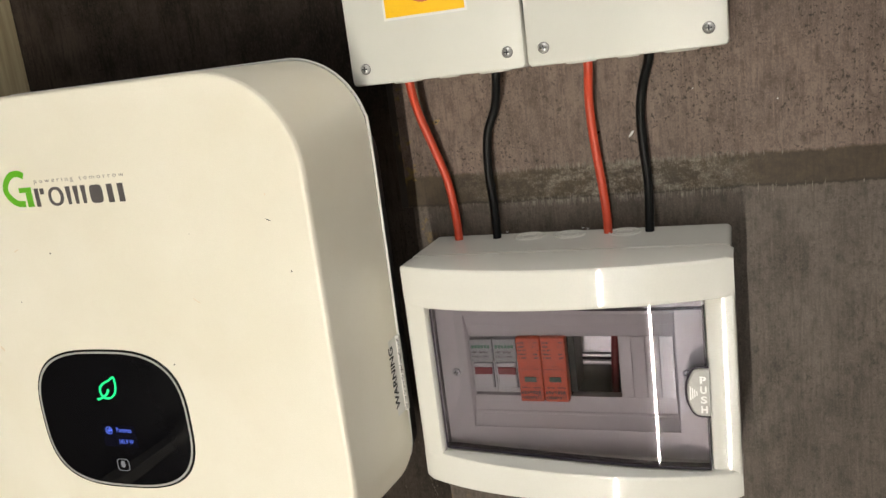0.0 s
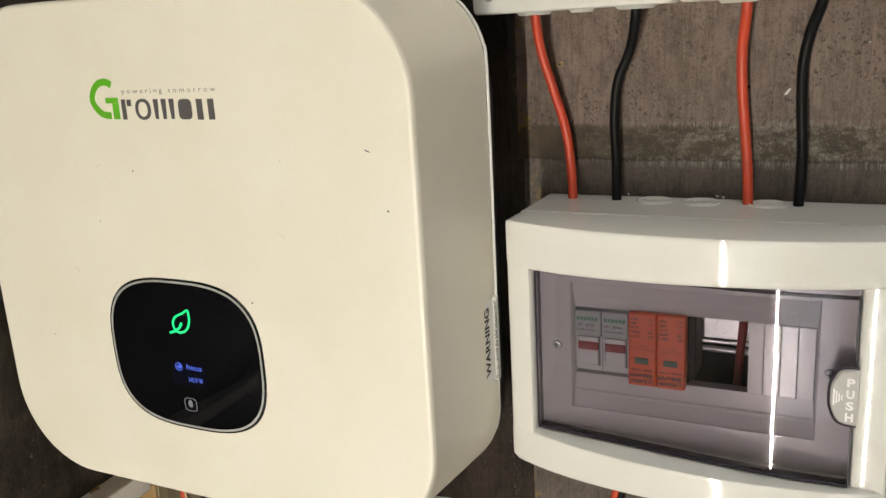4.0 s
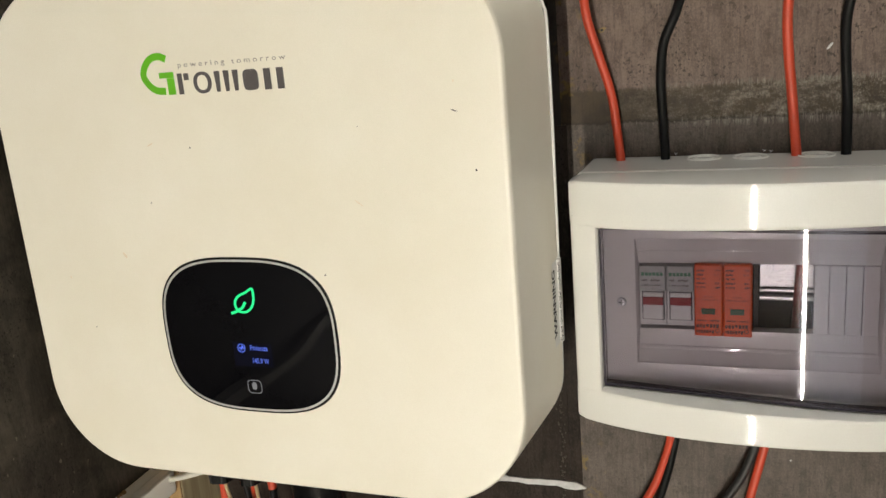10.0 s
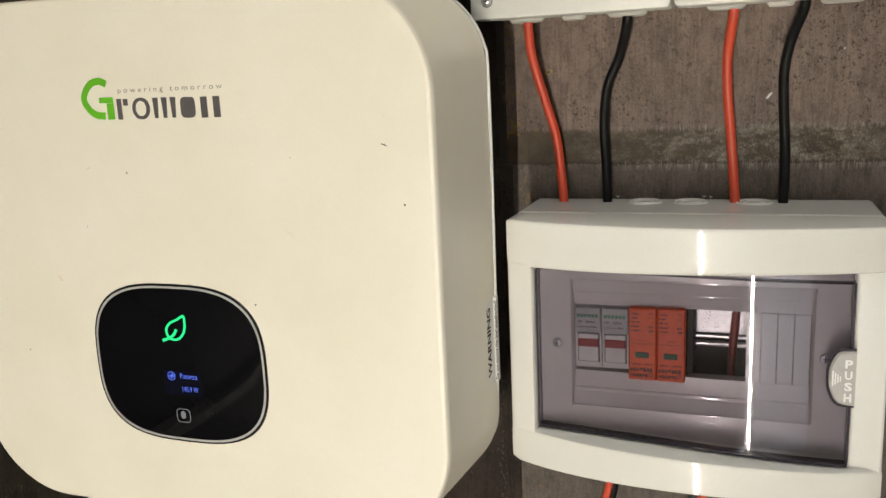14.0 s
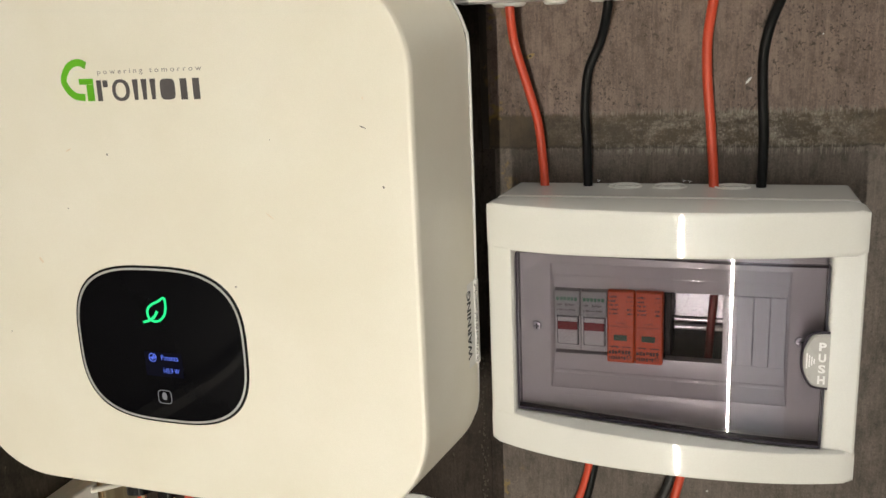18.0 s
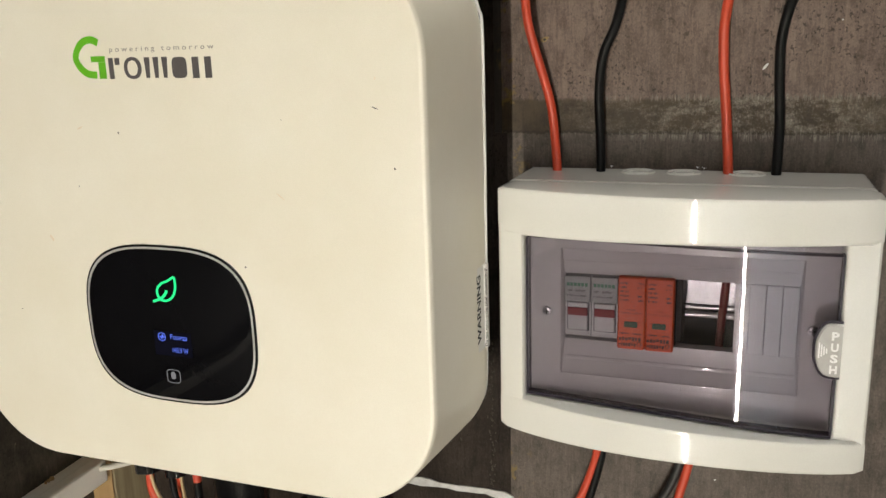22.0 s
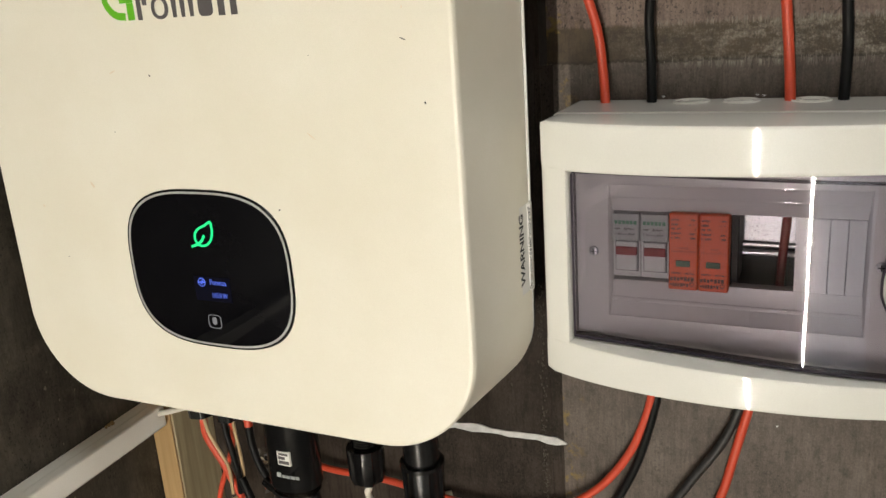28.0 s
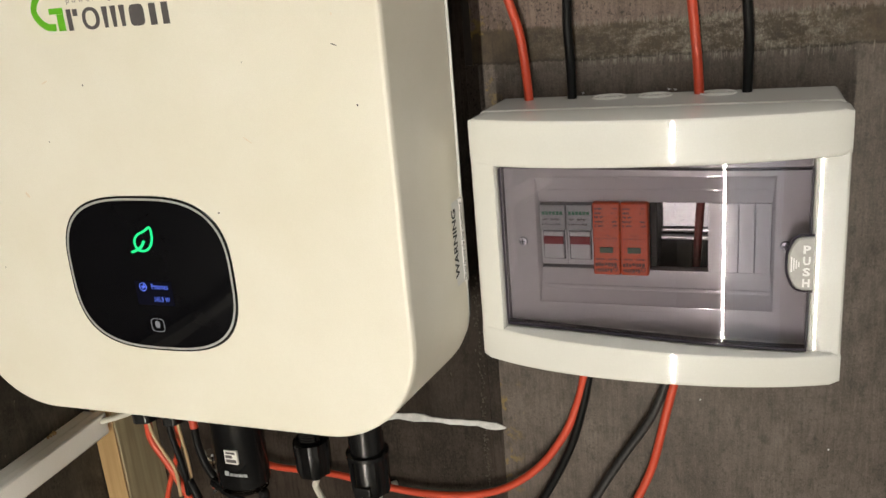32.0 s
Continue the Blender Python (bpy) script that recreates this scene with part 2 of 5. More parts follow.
def wood(name, a, b, rough=0.6):
    m, nodes, links, bsdf = shader(name)
    coord = nodes.new("ShaderNodeTexCoord").outputs["Object"]
    rings = noise_node(nodes, links, coord, (1, 1, 0.05), 160.0, 4.0)
    tone = noise_node(nodes, links, coord, (1, 1, 0.4), 22.0, 4.0)
    c = mix_node(nodes, links, ramp_node(nodes, links, rings, 0.35, 0.68), a, b)
    c = mix_node(nodes, links, ramp_node(nodes, links, tone, 0.4, 0.75), c, tuple(v * 0.6 for v in a), 0.6)
    links.new(c, bsdf.inputs["Base Color"])
    bsdf.inputs["Roughness"].default_value = rough
    bump_node(nodes, links, bsdf, rings, 0.4, 0.0006)
    return m


def glow(name, colour, strength):
    m, nodes, links, bsdf = shader(name)
    bsdf.inputs["Base Color"].default_value = (0.02, 0.02, 0.02, 1)
    bsdf.inputs["Emission Color"].default_value = (*colour, 1)
    bsdf.inputs["Emission Strength"].default_value = strength
    return m


def clear(name, tint, rough=0.03, ior=1.5):
    """Thin clear plastic: tinted see-through with a mirror sheen."""
    m, nodes, links, bsdf = shader(name)
    nodes.remove(bsdf)
    out = nodes["Material Output"]
    see, shine, fr, mx = (nodes.new("ShaderNode" + k) for k in ("BsdfTransparent", "BsdfGlossy", "Fresnel", "MixShader"))
    see.inputs[0].default_value = (*tint, 1)
    shine.inputs["Roughness"].default_value = rough
    fr.inputs["IOR"].default_value = ior
    links.new(fr.outputs[0], mx.inputs[0])
    links.new(see.outputs[0], mx.inputs[1])
    links.new(shine.outputs[0], mx.inputs[2])
    links.new(mx.outputs[0], out.inputs["Surface"])
    return m


CLADDING = boarding("film_faced_boarding", 1.3735, 1.3985, ((0.084, 0.066, 0.054), (0.117, 0.094, 0.078), (0.038, 0.029, 0.023)),
                    ((0.139, 0.098, 0.078), (0.190, 0.138, 0.112), (0.059, 0.041, 0.032)), (0.068, 0.046, 0.026), (0.56, 0.51, 0.42), (0.20, 0.135, 0.035), -0.2705, -0.240, 0.020)
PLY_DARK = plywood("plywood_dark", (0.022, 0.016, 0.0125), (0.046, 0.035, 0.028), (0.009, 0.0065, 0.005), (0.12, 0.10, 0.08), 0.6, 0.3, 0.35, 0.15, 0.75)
PLY_SIDE = plywood("plywood_side", (0.029, 0.0245, 0.0195), (0.058, 0.050, 0.039), (0.014, 0.0115, 0.009), (0.28, 0.25, 0.18), 0.5, 0.45, 1.0, 0.35)
JOINT_DARK = seam("upright_joint", (0.024, 0.018, 0.014), (0.12, 0.083, 0.03))
PLASTER = surface("white_filler", (0.50, 0.50, 0.50), (0.70, 0.70, 0.69), 140, 0.7, bump=0.4, depth=0.0006)
WOOD_CHIP = surface("pale_wood_chip", (0.22, 0.18, 0.10), (0.34, 0.28, 0.17), 500, 0.7)
AMBER = surface("amber_glue", (0.20, 0.13, 0.04), (0.30, 0.20, 0.07), 300, 0.4, bump=0.3)
CRUST = surface("dry_plaster_crust", (0.12, 0.10, 0.08), (0.20, 0.175, 0.145), 400, 0.8, bump=0.2)
GLUE_DRY = surface("dry_brown_glue", (0.045, 0.036, 0.026), (0.085, 0.068, 0.045), 400, 0.7, bump=0.2)
PAINT = surface("white_painted_metal", (0.766, 0.724, 0.605), (0.826, 0.796, 0.696), 9, 0.44, fine=1600, bump=0.05, depth=0.0001)
PAINT.node_tree.nodes["Principled BSDF"].inputs["Specular IOR Level"].default_value = 0.75
FLANGE = surface("bright_metal_lip", (0.62, 0.62, 0.59), (0.70, 0.70, 0.67), 30, 0.3, bump=0.05)
PLASTIC = surface("white_plastic", (0.69, 0.685, 0.645), (0.73, 0.725, 0.685), 8, 0.30, fine=1400, bump=0.02, depth=0.0001)
for slot, v in (("Coat Weight", 0.9), ("Coat Roughness", 0.05), ("Specular IOR Level", 0.10)):
    PLASTIC.node_tree.nodes["Principled BSDF"].inputs[slot].default_value = v
JB_PLASTIC = surface("light_grey_plastic", (0.60, 0.60, 0.555), (0.645, 0.645, 0.60), 10, 0.36, fine=1500, bump=0.1, depth=0.0001)
MASK = surface("grey_white_plastic", (0.59, 0.575, 0.585), (0.64, 0.625, 0.635), 12, 0.22, bump=0.02)
RIDGE = surface("polished_ridge_plastic", (0.60, 0.585, 0.595), (0.65, 0.635, 0.645), 12, 0.05, bump=0)
RIDGE.node_tree.nodes["Principled BSDF"].inputs["Specular IOR Level"].default_value = 0.8
MASK_GLOSS = surface("polished_grey_white_plastic", (0.60, 0.585, 0.595), (0.65, 0.635, 0.645), 12, 0.14, fine=150, bump=0.14, depth=0.0005, stretch=(0.6, 1, 1))
TRUNK = surface("white_pvc", (0.86, 0.83, 0.76), (0.91, 0.88, 0.82), 20, 0.45, bump=0.05)
BLACK = surface("black_plastic", (0.0030, 0.0032, 0.0038), (0.0065, 0.0068, 0.0076), 40, 0.24, bump=0.08)
BLACK.node_tree.nodes["Principled BSDF"].inputs["Specular IOR Level"].default_value = 0.4
FINS = surface("black_anodised_metal", (0.01, 0.01, 0.011), (0.016, 0.016, 0.017), 40, 0.5, metal=0.3)
GLASS_BLACK = surface("black_glass", (0.003, 0.003, 0.004), (0.004, 0.004, 0.005), 20, 0.03, bump=0)
GLASS_BLACK.node_tree.nodes["Principled BSDF"].inputs["Specular IOR Level"].default_value = 0.10
DIM_OLED = surface("dim_oled", (0.003, 0.003, 0.006), (0.004, 0.004, 0.008), 40, 0.05, bump=0)
DIM_OLED.node_tree.nodes["Principled BSDF"].inputs["Emission Color"].default_value = (0.05, 0.09, 0.5, 1)
DIM_OLED.node_tree.nodes["Principled BSDF"].inputs["Emission Strength"].default_value = 0.006
DIM_OLED.node_tree.nodes["Principled BSDF"].inputs["Specular IOR Level"].default_value = 0.10
SILVER = surface("silver_ring", (0.6, 0.6, 0.6), (0.68, 0.68, 0.67), 60, 0.35, metal=0.6, bump=0)
STEEL = surface("galvanised_steel", (0.52, 0.52, 0.52), (0.66, 0.66, 0.66), 90, 0.3, metal=0.9, bump=0.1)
SHEET = surface("dull_metal_sheet", (0.24, 0.245, 0.25), (0.38, 0.38, 0.385), 700, 0.3, metal=1.0, fine=2500, bump=0.3, depth=0.0002, spread=0.3)
SCREW = surface("worn_zinc_screw", (0.36, 0.37, 0.40), (0.50, 0.51, 0.54), 700, 0.32, metal=0.7, bump=0.3)
STEEL_DARK = surface("dark_grey_metal", (0.10, 0.10, 0.10), (0.15, 0.15, 0.15), 60, 0.45, metal=0.3)
BRASS = surface("brass", (0.6, 0.42, 0.14), (0.68, 0.5, 0.2), 90, 0.3, metal=0.9)
RED = surface("red_cable_sheath", (0.52, 0.055, 0.022), (0.59, 0.074, 0.034), 60, 0.42, bump=0.1)
RED_WIRE = surface("dark_red_wire", (0.2, 0.02, 0.02), (0.26, 0.03, 0.03), 60, 0.4)
BLACK_CABLE = surface("black_cable_sheath", (0.004, 0.0043, 0.0046), (0.009, 0.0094, 0.0098), 90, 0.42, bump=0.2)
BLACK_CABLE.node_tree.nodes["Principled BSDF"].inputs["Specular IOR Level"].default_value = 0.16
BLACK_WORN = surface("worn_black_sheath", (0.004, 0.004, 0.0045), (0.034, 0.034, 0.033), 300, 0.5, bump=0.2)
WHITE_CABLE = surface("white_cable_sheath", (0.62, 0.6, 0.53), (0.7, 0.68, 0.6), 60, 0.45)
TAN_CABLE = surface("tan_wire", (0.42, 0.3, 0.17), (0.5, 0.36, 0.2), 60, 0.45)
ORANGE = surface("orange_plastic", (0.65, 0.064, 0.004), (0.71, 0.078, 0.005), 40, 0.45, bump=0.05)
GREY_LABEL = surface("grey_label", (0.31, 0.33, 0.335), (0.37, 0.39, 0.395), 80, 0.5)
DEVICE = surface("matt_white_plastic", (0.52, 0.52, 0.53), (0.58, 0.58, 0.59), 80, 0.4)
TOGGLE_RED = surface("red_indicator", (0.22, 0.012, 0.02), (0.26, 0.018, 0.028), 80, 0.7)
GREEN_WIN = surface("green_window", (0.045, 0.085, 0.045), (0.06, 0.10, 0.05), 80, 0.6)
INK = surface("dark_ink", (0.07, 0.065, 0.065), (0.1, 0.09, 0.09), 80, 0.6, bump=0)
INK_SOFT = surface("faded_grey_ink", (0.20, 0.185, 0.17), (0.26, 0.24, 0.22), 80, 0.6, bump=0)
INK_BROWN = surface("dark_brown_ink", (0.085, 0.018, 0.008), (0.12, 0.024, 0.010), 80, 0.6, bump=0)
INK_BLACK = surface("black_ink", (0.012, 0.012, 0.012), (0.02, 0.02, 0.02), 80, 0.6, bump=0)
INK_GREEN = surface("green_ink", (0.015, 0.14, 0.07), (0.02, 0.17, 0.085), 80, 0.5, bump=0)
LOGO_GREEN = surface("logo_green", (0.11, 0.42, 0.01), (0.13, 0.47, 0.015), 80, 0.5, bump=0)
INK_WHITE = surface("white_ink", (0.75, 0.75, 0.75), (0.8, 0.8, 0.8), 80, 0.5, bump=0)
YELLOW = surface("yellow_print", (0.86, 0.50, 0.005), (0.9, 0.54, 0.01), 80, 0.4, bump=0)
SIGN_RED = surface("red_print", (0.55, 0.12, 0.06), (0.6, 0.15, 0.08), 80, 0.4, bump=0)
PAPER = surface("paper_label", (0.72, 0.71, 0.68), (0.78, 0.77, 0.74), 80, 0.4, bump=0)
TAPE = surface("masking_tape", (0.72, 0.62, 0.48), (0.8, 0.7, 0.56), 80, 0.7)
TIMBER = wood("weathered_timber", (0.50, 0.42, 0.26), (0.29, 0.23, 0.135))
TIMBER_FRESH = wood("fresh_sawn_timber", (0.42, 0.28, 0.13), (0.32, 0.2, 0.085))
SMOKE = clear("smoked_clear_plastic", (0.757, 0.738, 0.764), 0.03)
SMOKE_EDGE = surface("dark_smoked_edge", (0.022, 0.017, 0.026), (0.03, 0.023, 0.036), 40, 0.3, bump=0)
SMOKE_EDGE.node_tree.nodes["Principled BSDF"].inputs["Specular IOR Level"].default_value = 0.2
LATCH = surface("frosted_clear_latch", (0.50, 0.49, 0.47), (0.62, 0.61, 0.59), 160, 0.36, bump=0.2)
LATCH.node_tree.nodes["Principled BSDF"].inputs["Alpha"].default_value = 0.62
CLEAR = clear("clear_connector", (0.86, 0.84, 0.8), 0.06)
DARK = surface("dark_inside", (0.018, 0.020, 0.026), (0.026, 0.029, 0.036), 30, 0.5)
# unseen wall and ceiling, kept pale to bounce lamp light back
BOUNCE_WALL = surface("pale_bounce_wall", (0.42, 0.42, 0.42), (0.48, 0.48, 0.48), 3, 0.8)
BOUNCE_CEILING = surface("pale_bounce_ceiling", (0.36, 0.36, 0.36), (0.44, 0.44, 0.44), 3, 0.8)
# tinted to give the smoked door its bluish reflection
REFLECTOR_PALE = surface("pale_blue_reflector", (0.50, 0.60, 0.78), (0.60, 0.69, 0.84), 5, 0.5)
ROOM_BROWN = surface("brown_boarding", (0.10, 0.085, 0.07), (0.14, 0.12, 0.10), 3, 0.6)
CONCRETE = surface("concrete_floor", (0.19, 0.175, 0.15), (0.25, 0.235, 0.205), 4, 0.8)
LEAF_GLOW = glow("green_led", (0.0, 1.0, 0.28), 1.15)
OLED_GLOW = glow("blue_oled", (0.10, 0.19, 1.0), 1.1)
KEY_GLOW = glow("white_led", (0.62, 0.62, 0.64), 0.30)
FILL_GLOW = glow("fill_panel", FILL_LIGHT, FILL_LIGHT_POWER)
TUBE_GLOW = glow("lit_tube", LAMP_COLOUR, LAMP_POWER)


# ---- shapes ----
def thing(name, base, label, category, group="", kind=""):
    ob = new(name)
    ob.location = base
    ob.empty_display_size = 0.02
    return tagged(ob, label, category, group, kind)


def root_of(ob):
    while ob.parent:
        ob = ob.parent
    return ob


def part(name, bm, material, parent=None, label=""):
    """Links a bmesh given in world places as one mesh object under a thing or a part."""
    if parent is not None:
        bmesh.ops.translate(bm, verts=bm.verts, vec=-Vector(root_of(parent).location))
    me = bpy.data.meshes.new(name)
    bm.to_mesh(me)
    bm.free()
    me.materials.append(material)
    ob = new(name, me)
    ob.parent = parent
    return tagged(ob, label) if label else ob


def smooth(bm, degrees=35):
    lim = radians(degrees)
    for f in bm.faces:
        f.smooth = True
    for e in bm.edges:
        if len(e.link_faces) == 2 and e.calc_face_angle(0) > lim:
            e.smooth = False
    return bm


def rounded(bm, x0, x1, y0, y1, z0, z1, bevel=0.001, segments=2):
    """Adds a box with rounded edges to bm."""
    made = bmesh.ops.create_cube(bm, size=1.0, matrix=Matrix.LocRotScale(((x0 + x1) / 2, (y0 + y1) / 2, (z0 + z1) / 2), None, (x1 - x0, y1 - y0, z1 - z0)))
    if bevel:
        edges = {e for v in made["verts"] for e in v.link_edges}
        bmesh.ops.bevel(bm, geom=list(edges), offset=bevel, segments=segments, profile=0.5, affect="EDGES")
    return bm


def block(x0, x1, y0, y1, z0, z1, bevel=0.001, segments=2):
    bm = smooth(rounded(bmesh.new(), x0, x1, y0, y1, z0, z1, bevel, segments), 50)
    bm.normal_update()
    for f in bm.faces:
        f.smooth = max(abs(v) for v in f.normal) < 0.999
    return bm


def loft(bm, rings, closed=True, cap=True):
    """Skins a row of point rings; closed: each ring is a loop."""
    rows = [[bm.verts.new(p) for p in ring] for ring in rings]
    n = len(rows[0])
    for a, b in zip(rows, rows[1:]):
        for i in range(n if closed else n - 1):
            j = (i + 1) % n
            bm.faces.new((a[i], a[j], b[j], b[i]))
    if cap:
        bm.faces.new(rows[0][::-1])
        bm.faces.new(rows[-1])
    bmesh.ops.recalc_face_normals(bm, faces=bm.faces)
    return bm


def rounded_rect(cx, cz, w, h, r, n=10):
    """Outline of a rectangle with round corners, as (x, z) pairs."""
    out = []
    for k, (sx, sz) in enumerate(((1, 1), (-1, 1), (-1, -1), (1, -1))):
        for i in range(n + 1):
            a = math.pi / 2 * (k + i / n)
            out.append((cx + sx * (w / 2 - r) + r * math.cos(a), cz + sz * (h / 2 - r) + r * math.sin(a)))
    return out


def squircle(cx, cz, w, h, power=3.0, n=64):
    out = []
    for i in range(n):
        a = 2 * math.pi * i / n
        c, s = math.cos(a), math.sin(a)
        out.append((cx + w / 2 * math.copysign(abs(c) ** (2 / power), c), cz + h / 2 * math.copysign(abs(s) ** (2 / power), s)))
    return out


def plate(outline, y_front, y_back):
    """A flat plate facing the room, from an outline of (x, z) pairs."""
    bm = bmesh.new()
    return loft(bm, [[(x, y_front, z) for x, z in outline], [(x, y_back, z) for x, z in outline]])


def glide(points, steps=8):
    """A smooth run of points through the given ones."""
    pts = [Vector(p) for p in points]
    pts = [2 * pts[0] - pts[1]] + pts + [2 * pts[-1] - pts[-2]]
    out = []
    for i in range(1, len(pts) - 2):
        p0, p1, p2, p3 = pts[i - 1:i + 3]
        for k in range(steps):
            t = k / steps
            out.append(0.5 * (2 * p1 + (p2 - p0) * t + (2 * p0 - 5 * p1 + 4 * p2 - p3) * t * t + (3 * p1 - p0 - 3 * p2 + p3) * t ** 3))
    return out + [pts[-2]]


def sweep(points, radius, sides=12, steps=8, flat=1.0, side=(0, -1, 0)):
    """A round (or flattened) run along smooth points."""
    run = glide(points, steps)
    rings, up = [], Vector(side)
    for i, p in enumerate(run):
        d = (run[min(i + 1, len(run) - 1)] - run[max(i - 1, 0)]).normalized()
        up = (up - d * up.dot(d)).normalized()
        across = d.cross(up)
        rings.append([p + across * radius * math.cos(2 * math.pi * k / sides) + up * radius * flat * math.sin(2 * math.pi * k / sides) for k in range(sides)])
    return smooth(loft(bmesh.new(), rings), 60)


def lathe(cx, cy, profile, sides=32, ribs=0, depth=0.0, rx=1.0, ry=1.0):
    """A turned shape about an upright axis: profile of (z, radius, ribbed)."""
    rings = []
    for z, r, ribbed in profile:
        ring = []
        for k in range(sides):
            a = 2 * math.pi * k / sides
            rr = r - (depth if ribbed and ribs and (k * ribs // sides * 2) % 4 == 2 else 0)
            ring.append((cx + rx * rr * math.cos(a), cy + ry * rr * math.sin(a), z))
        rings.append(ring)
    return smooth(loft(bmesh.new(), rings), 40)


def disc(c, axis, r, depth, sides=20, dome=0.0):
    """A short round peg at c that looks along axis."""
    axis = Vector(axis).normalized()
    u = axis.orthogonal().normalized()
    v = axis.cross(u)
    c = Vector(c)
    def ring(rr, h):
        return [c + axis * h + (u * math.cos(2 * math.pi * k / sides) + v * math.sin(2 * math.pi * k / sides)) * rr for k in range(sides)]
    return smooth(loft(bmesh.new(), [ring(r, 0), ring(r, depth * 0.6), ring(r * 0.86, depth), ring(r * 0.4, depth + dome)]), 40)


def hoop(c, axis, r, wire, sides=28):
    axis = Vector(axis).normalized()
    u = axis.orthogonal().normalized()
    v = axis.cross(u)
    rings = []
    for k in range(sides + 1):
        a = 2 * math.pi * k / sides
        d = u * math.cos(a) + v * math.sin(a)
        rings.append([Vector(c) + d * (r + wire * math.cos(2 * math.pi * j / 6)) + axis * wire * math.sin(2 * math.pi * j / 6) for j in range(6)])
    return smooth(loft(bmesh.new(), rings, cap=False), 70)


FRONT = Matrix(((1, 0, 0, 0), (0, 0, -1, 0), (0, 1, 0, 0), (0, 0, 0, 1)))


def writing(text, left, low, width, y, material, parent, name="lettering", turn=FRONT, height=None, label="", bold=0.0):
    """Lettering as thin mesh; left, low: start of the base line; width and height in metres."""
    cu = bpy.data.curves.new(name, "FONT")
    cu.body = text
    cu.resolution_u, cu.offset = 3, bold
    tmp = bpy.data.objects.new(name, cu)
    scene.collection.objects.link(tmp)
    dg = bpy.context.evaluated_depsgraph_get()
    me = bpy.data.meshes.new_from_object(tmp.evaluated_get(dg))
    bpy.data.objects.remove(tmp)
    bpy.data.curves.remove(cu)
    xs = [v.co.x for v in me.vertices]
    ys = [v.co.y for v in me.vertices]
    s = width / (max(xs) - min(xs))
    sy = s if height is None else height / max(ys)
    bm = bmesh.new()
    bm.from_mesh(me)
    bpy.data.meshes.remove(me)
    for v in bm.verts:
        v.co = Vector(((v.co.x - min(xs)) * s, v.co.y * sy, 0))
    bmesh.ops.transform(bm, matrix=Matrix.Translation((left, y, low)) @ turn, verts=bm.verts)
    return part(name, bm, material, parent, label)


def bars(rows, y, material, parent, name="print_bars"):
    """Small print too fine to read: thin bars (x0, x1, z0, z1) in one mesh."""
    bm = bmesh.new()
    for x0, x1, z0, z1 in rows:
        rounded(bm, x0, x1, y, y + 0.0004, z0, z1, 0)
    return tagged(part(name, bm, material, parent), kind="stuff")


def type_rows(lines, seed):
    """Rows of character-sized bars: lines of (x0, x1, z, height)."""
    rng, out = random.Random(seed), []
    for x0, x1, z, h in lines:
        x = x0
        while x < x1 - 0.35 * h:
            w = h * rng.uniform(0.45, 0.8)
            if rng.random() < 0.94:
                out.append((x, min(x1, x + w), z + (0 if rng.random() < 0.7 else 0.3 * h), z + h * (1 if rng.random() < 0.6 else 0.8)))
            x += w + 0.18 * h
    return out


def stroke(points, width, y, thick, steps=6):
    """A flat ribbon stroke facing the room through (x, z) points."""
    run = [(p.x, p.z) for p in glide([(x, 0, z) for x, z in points], steps)]
    left, right = [], []
    for i, (x, z) in enumerate(run):
        a, b = run[max(i - 1, 0)], run[min(i + 1, len(run) - 1)]
        d = Vector((b[0] - a[0], b[1] - a[1])).normalized() * width / 2
        left.append((x - d.y, z + d.x))
        right.append((x + d.y, z - d.x))
    rings = [[(l[0], y, l[1]), (r[0], y, r[1]), (r[0], y + thick, r[1]), (l[0], y + thick, l[1])] for l, r in zip(left, right)]
    return loft(bmesh.new(), rings)


# ---- the room ----
WALL, SIDE, RIGHT, BACK, TOP = 0.6575, -0.672, 1.25, -2.1, 2.2
SPLIT, BAND_LOW, BAND_HIGH = -0.2665, 1.3735, 1.3985

wall = part("wall_north", block(SIDE - 0.1, RIGHT + 0.1, WALL + 0.012, WALL + 0.112, -0.1, TOP + 0.1, 0), PLY_DARK)
tagged(wall, "wall clad with brown film-faced plywood sheets", "wall", kind="structure")
EDGE = SPLIT - 0.004
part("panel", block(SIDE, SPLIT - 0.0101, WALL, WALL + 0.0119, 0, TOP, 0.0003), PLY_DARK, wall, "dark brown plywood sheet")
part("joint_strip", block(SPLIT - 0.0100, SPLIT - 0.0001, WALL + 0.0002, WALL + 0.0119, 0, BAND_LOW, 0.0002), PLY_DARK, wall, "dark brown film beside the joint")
part("panel", block(SPLIT, RIGHT, WALL, WALL + 0.0119, 0, BAND_LOW, 0), CLADDING, wall, "grey-brown plywood sheet")
part("joint_strip", block(EDGE, RIGHT, WALL, WALL + 0.0119, BAND_LOW, BAND_HIGH, 0), CLADDING, wall, "level joint with pale plaster residue")
part("joint_strip", block(SPLIT - 0.0100, EDGE - 0.0001, WALL + 0.0002, WALL + 0.0119, BAND_LOW + 0.0001, TOP, 0.0002), JOINT_DARK, wall, "dark upright joint with glue spots")
part("panel", block(EDGE, RIGHT, WALL, WALL + 0.0119, BAND_HIGH, TOP, 0), CLADDING, wall, "reddish brown plywood sheet")

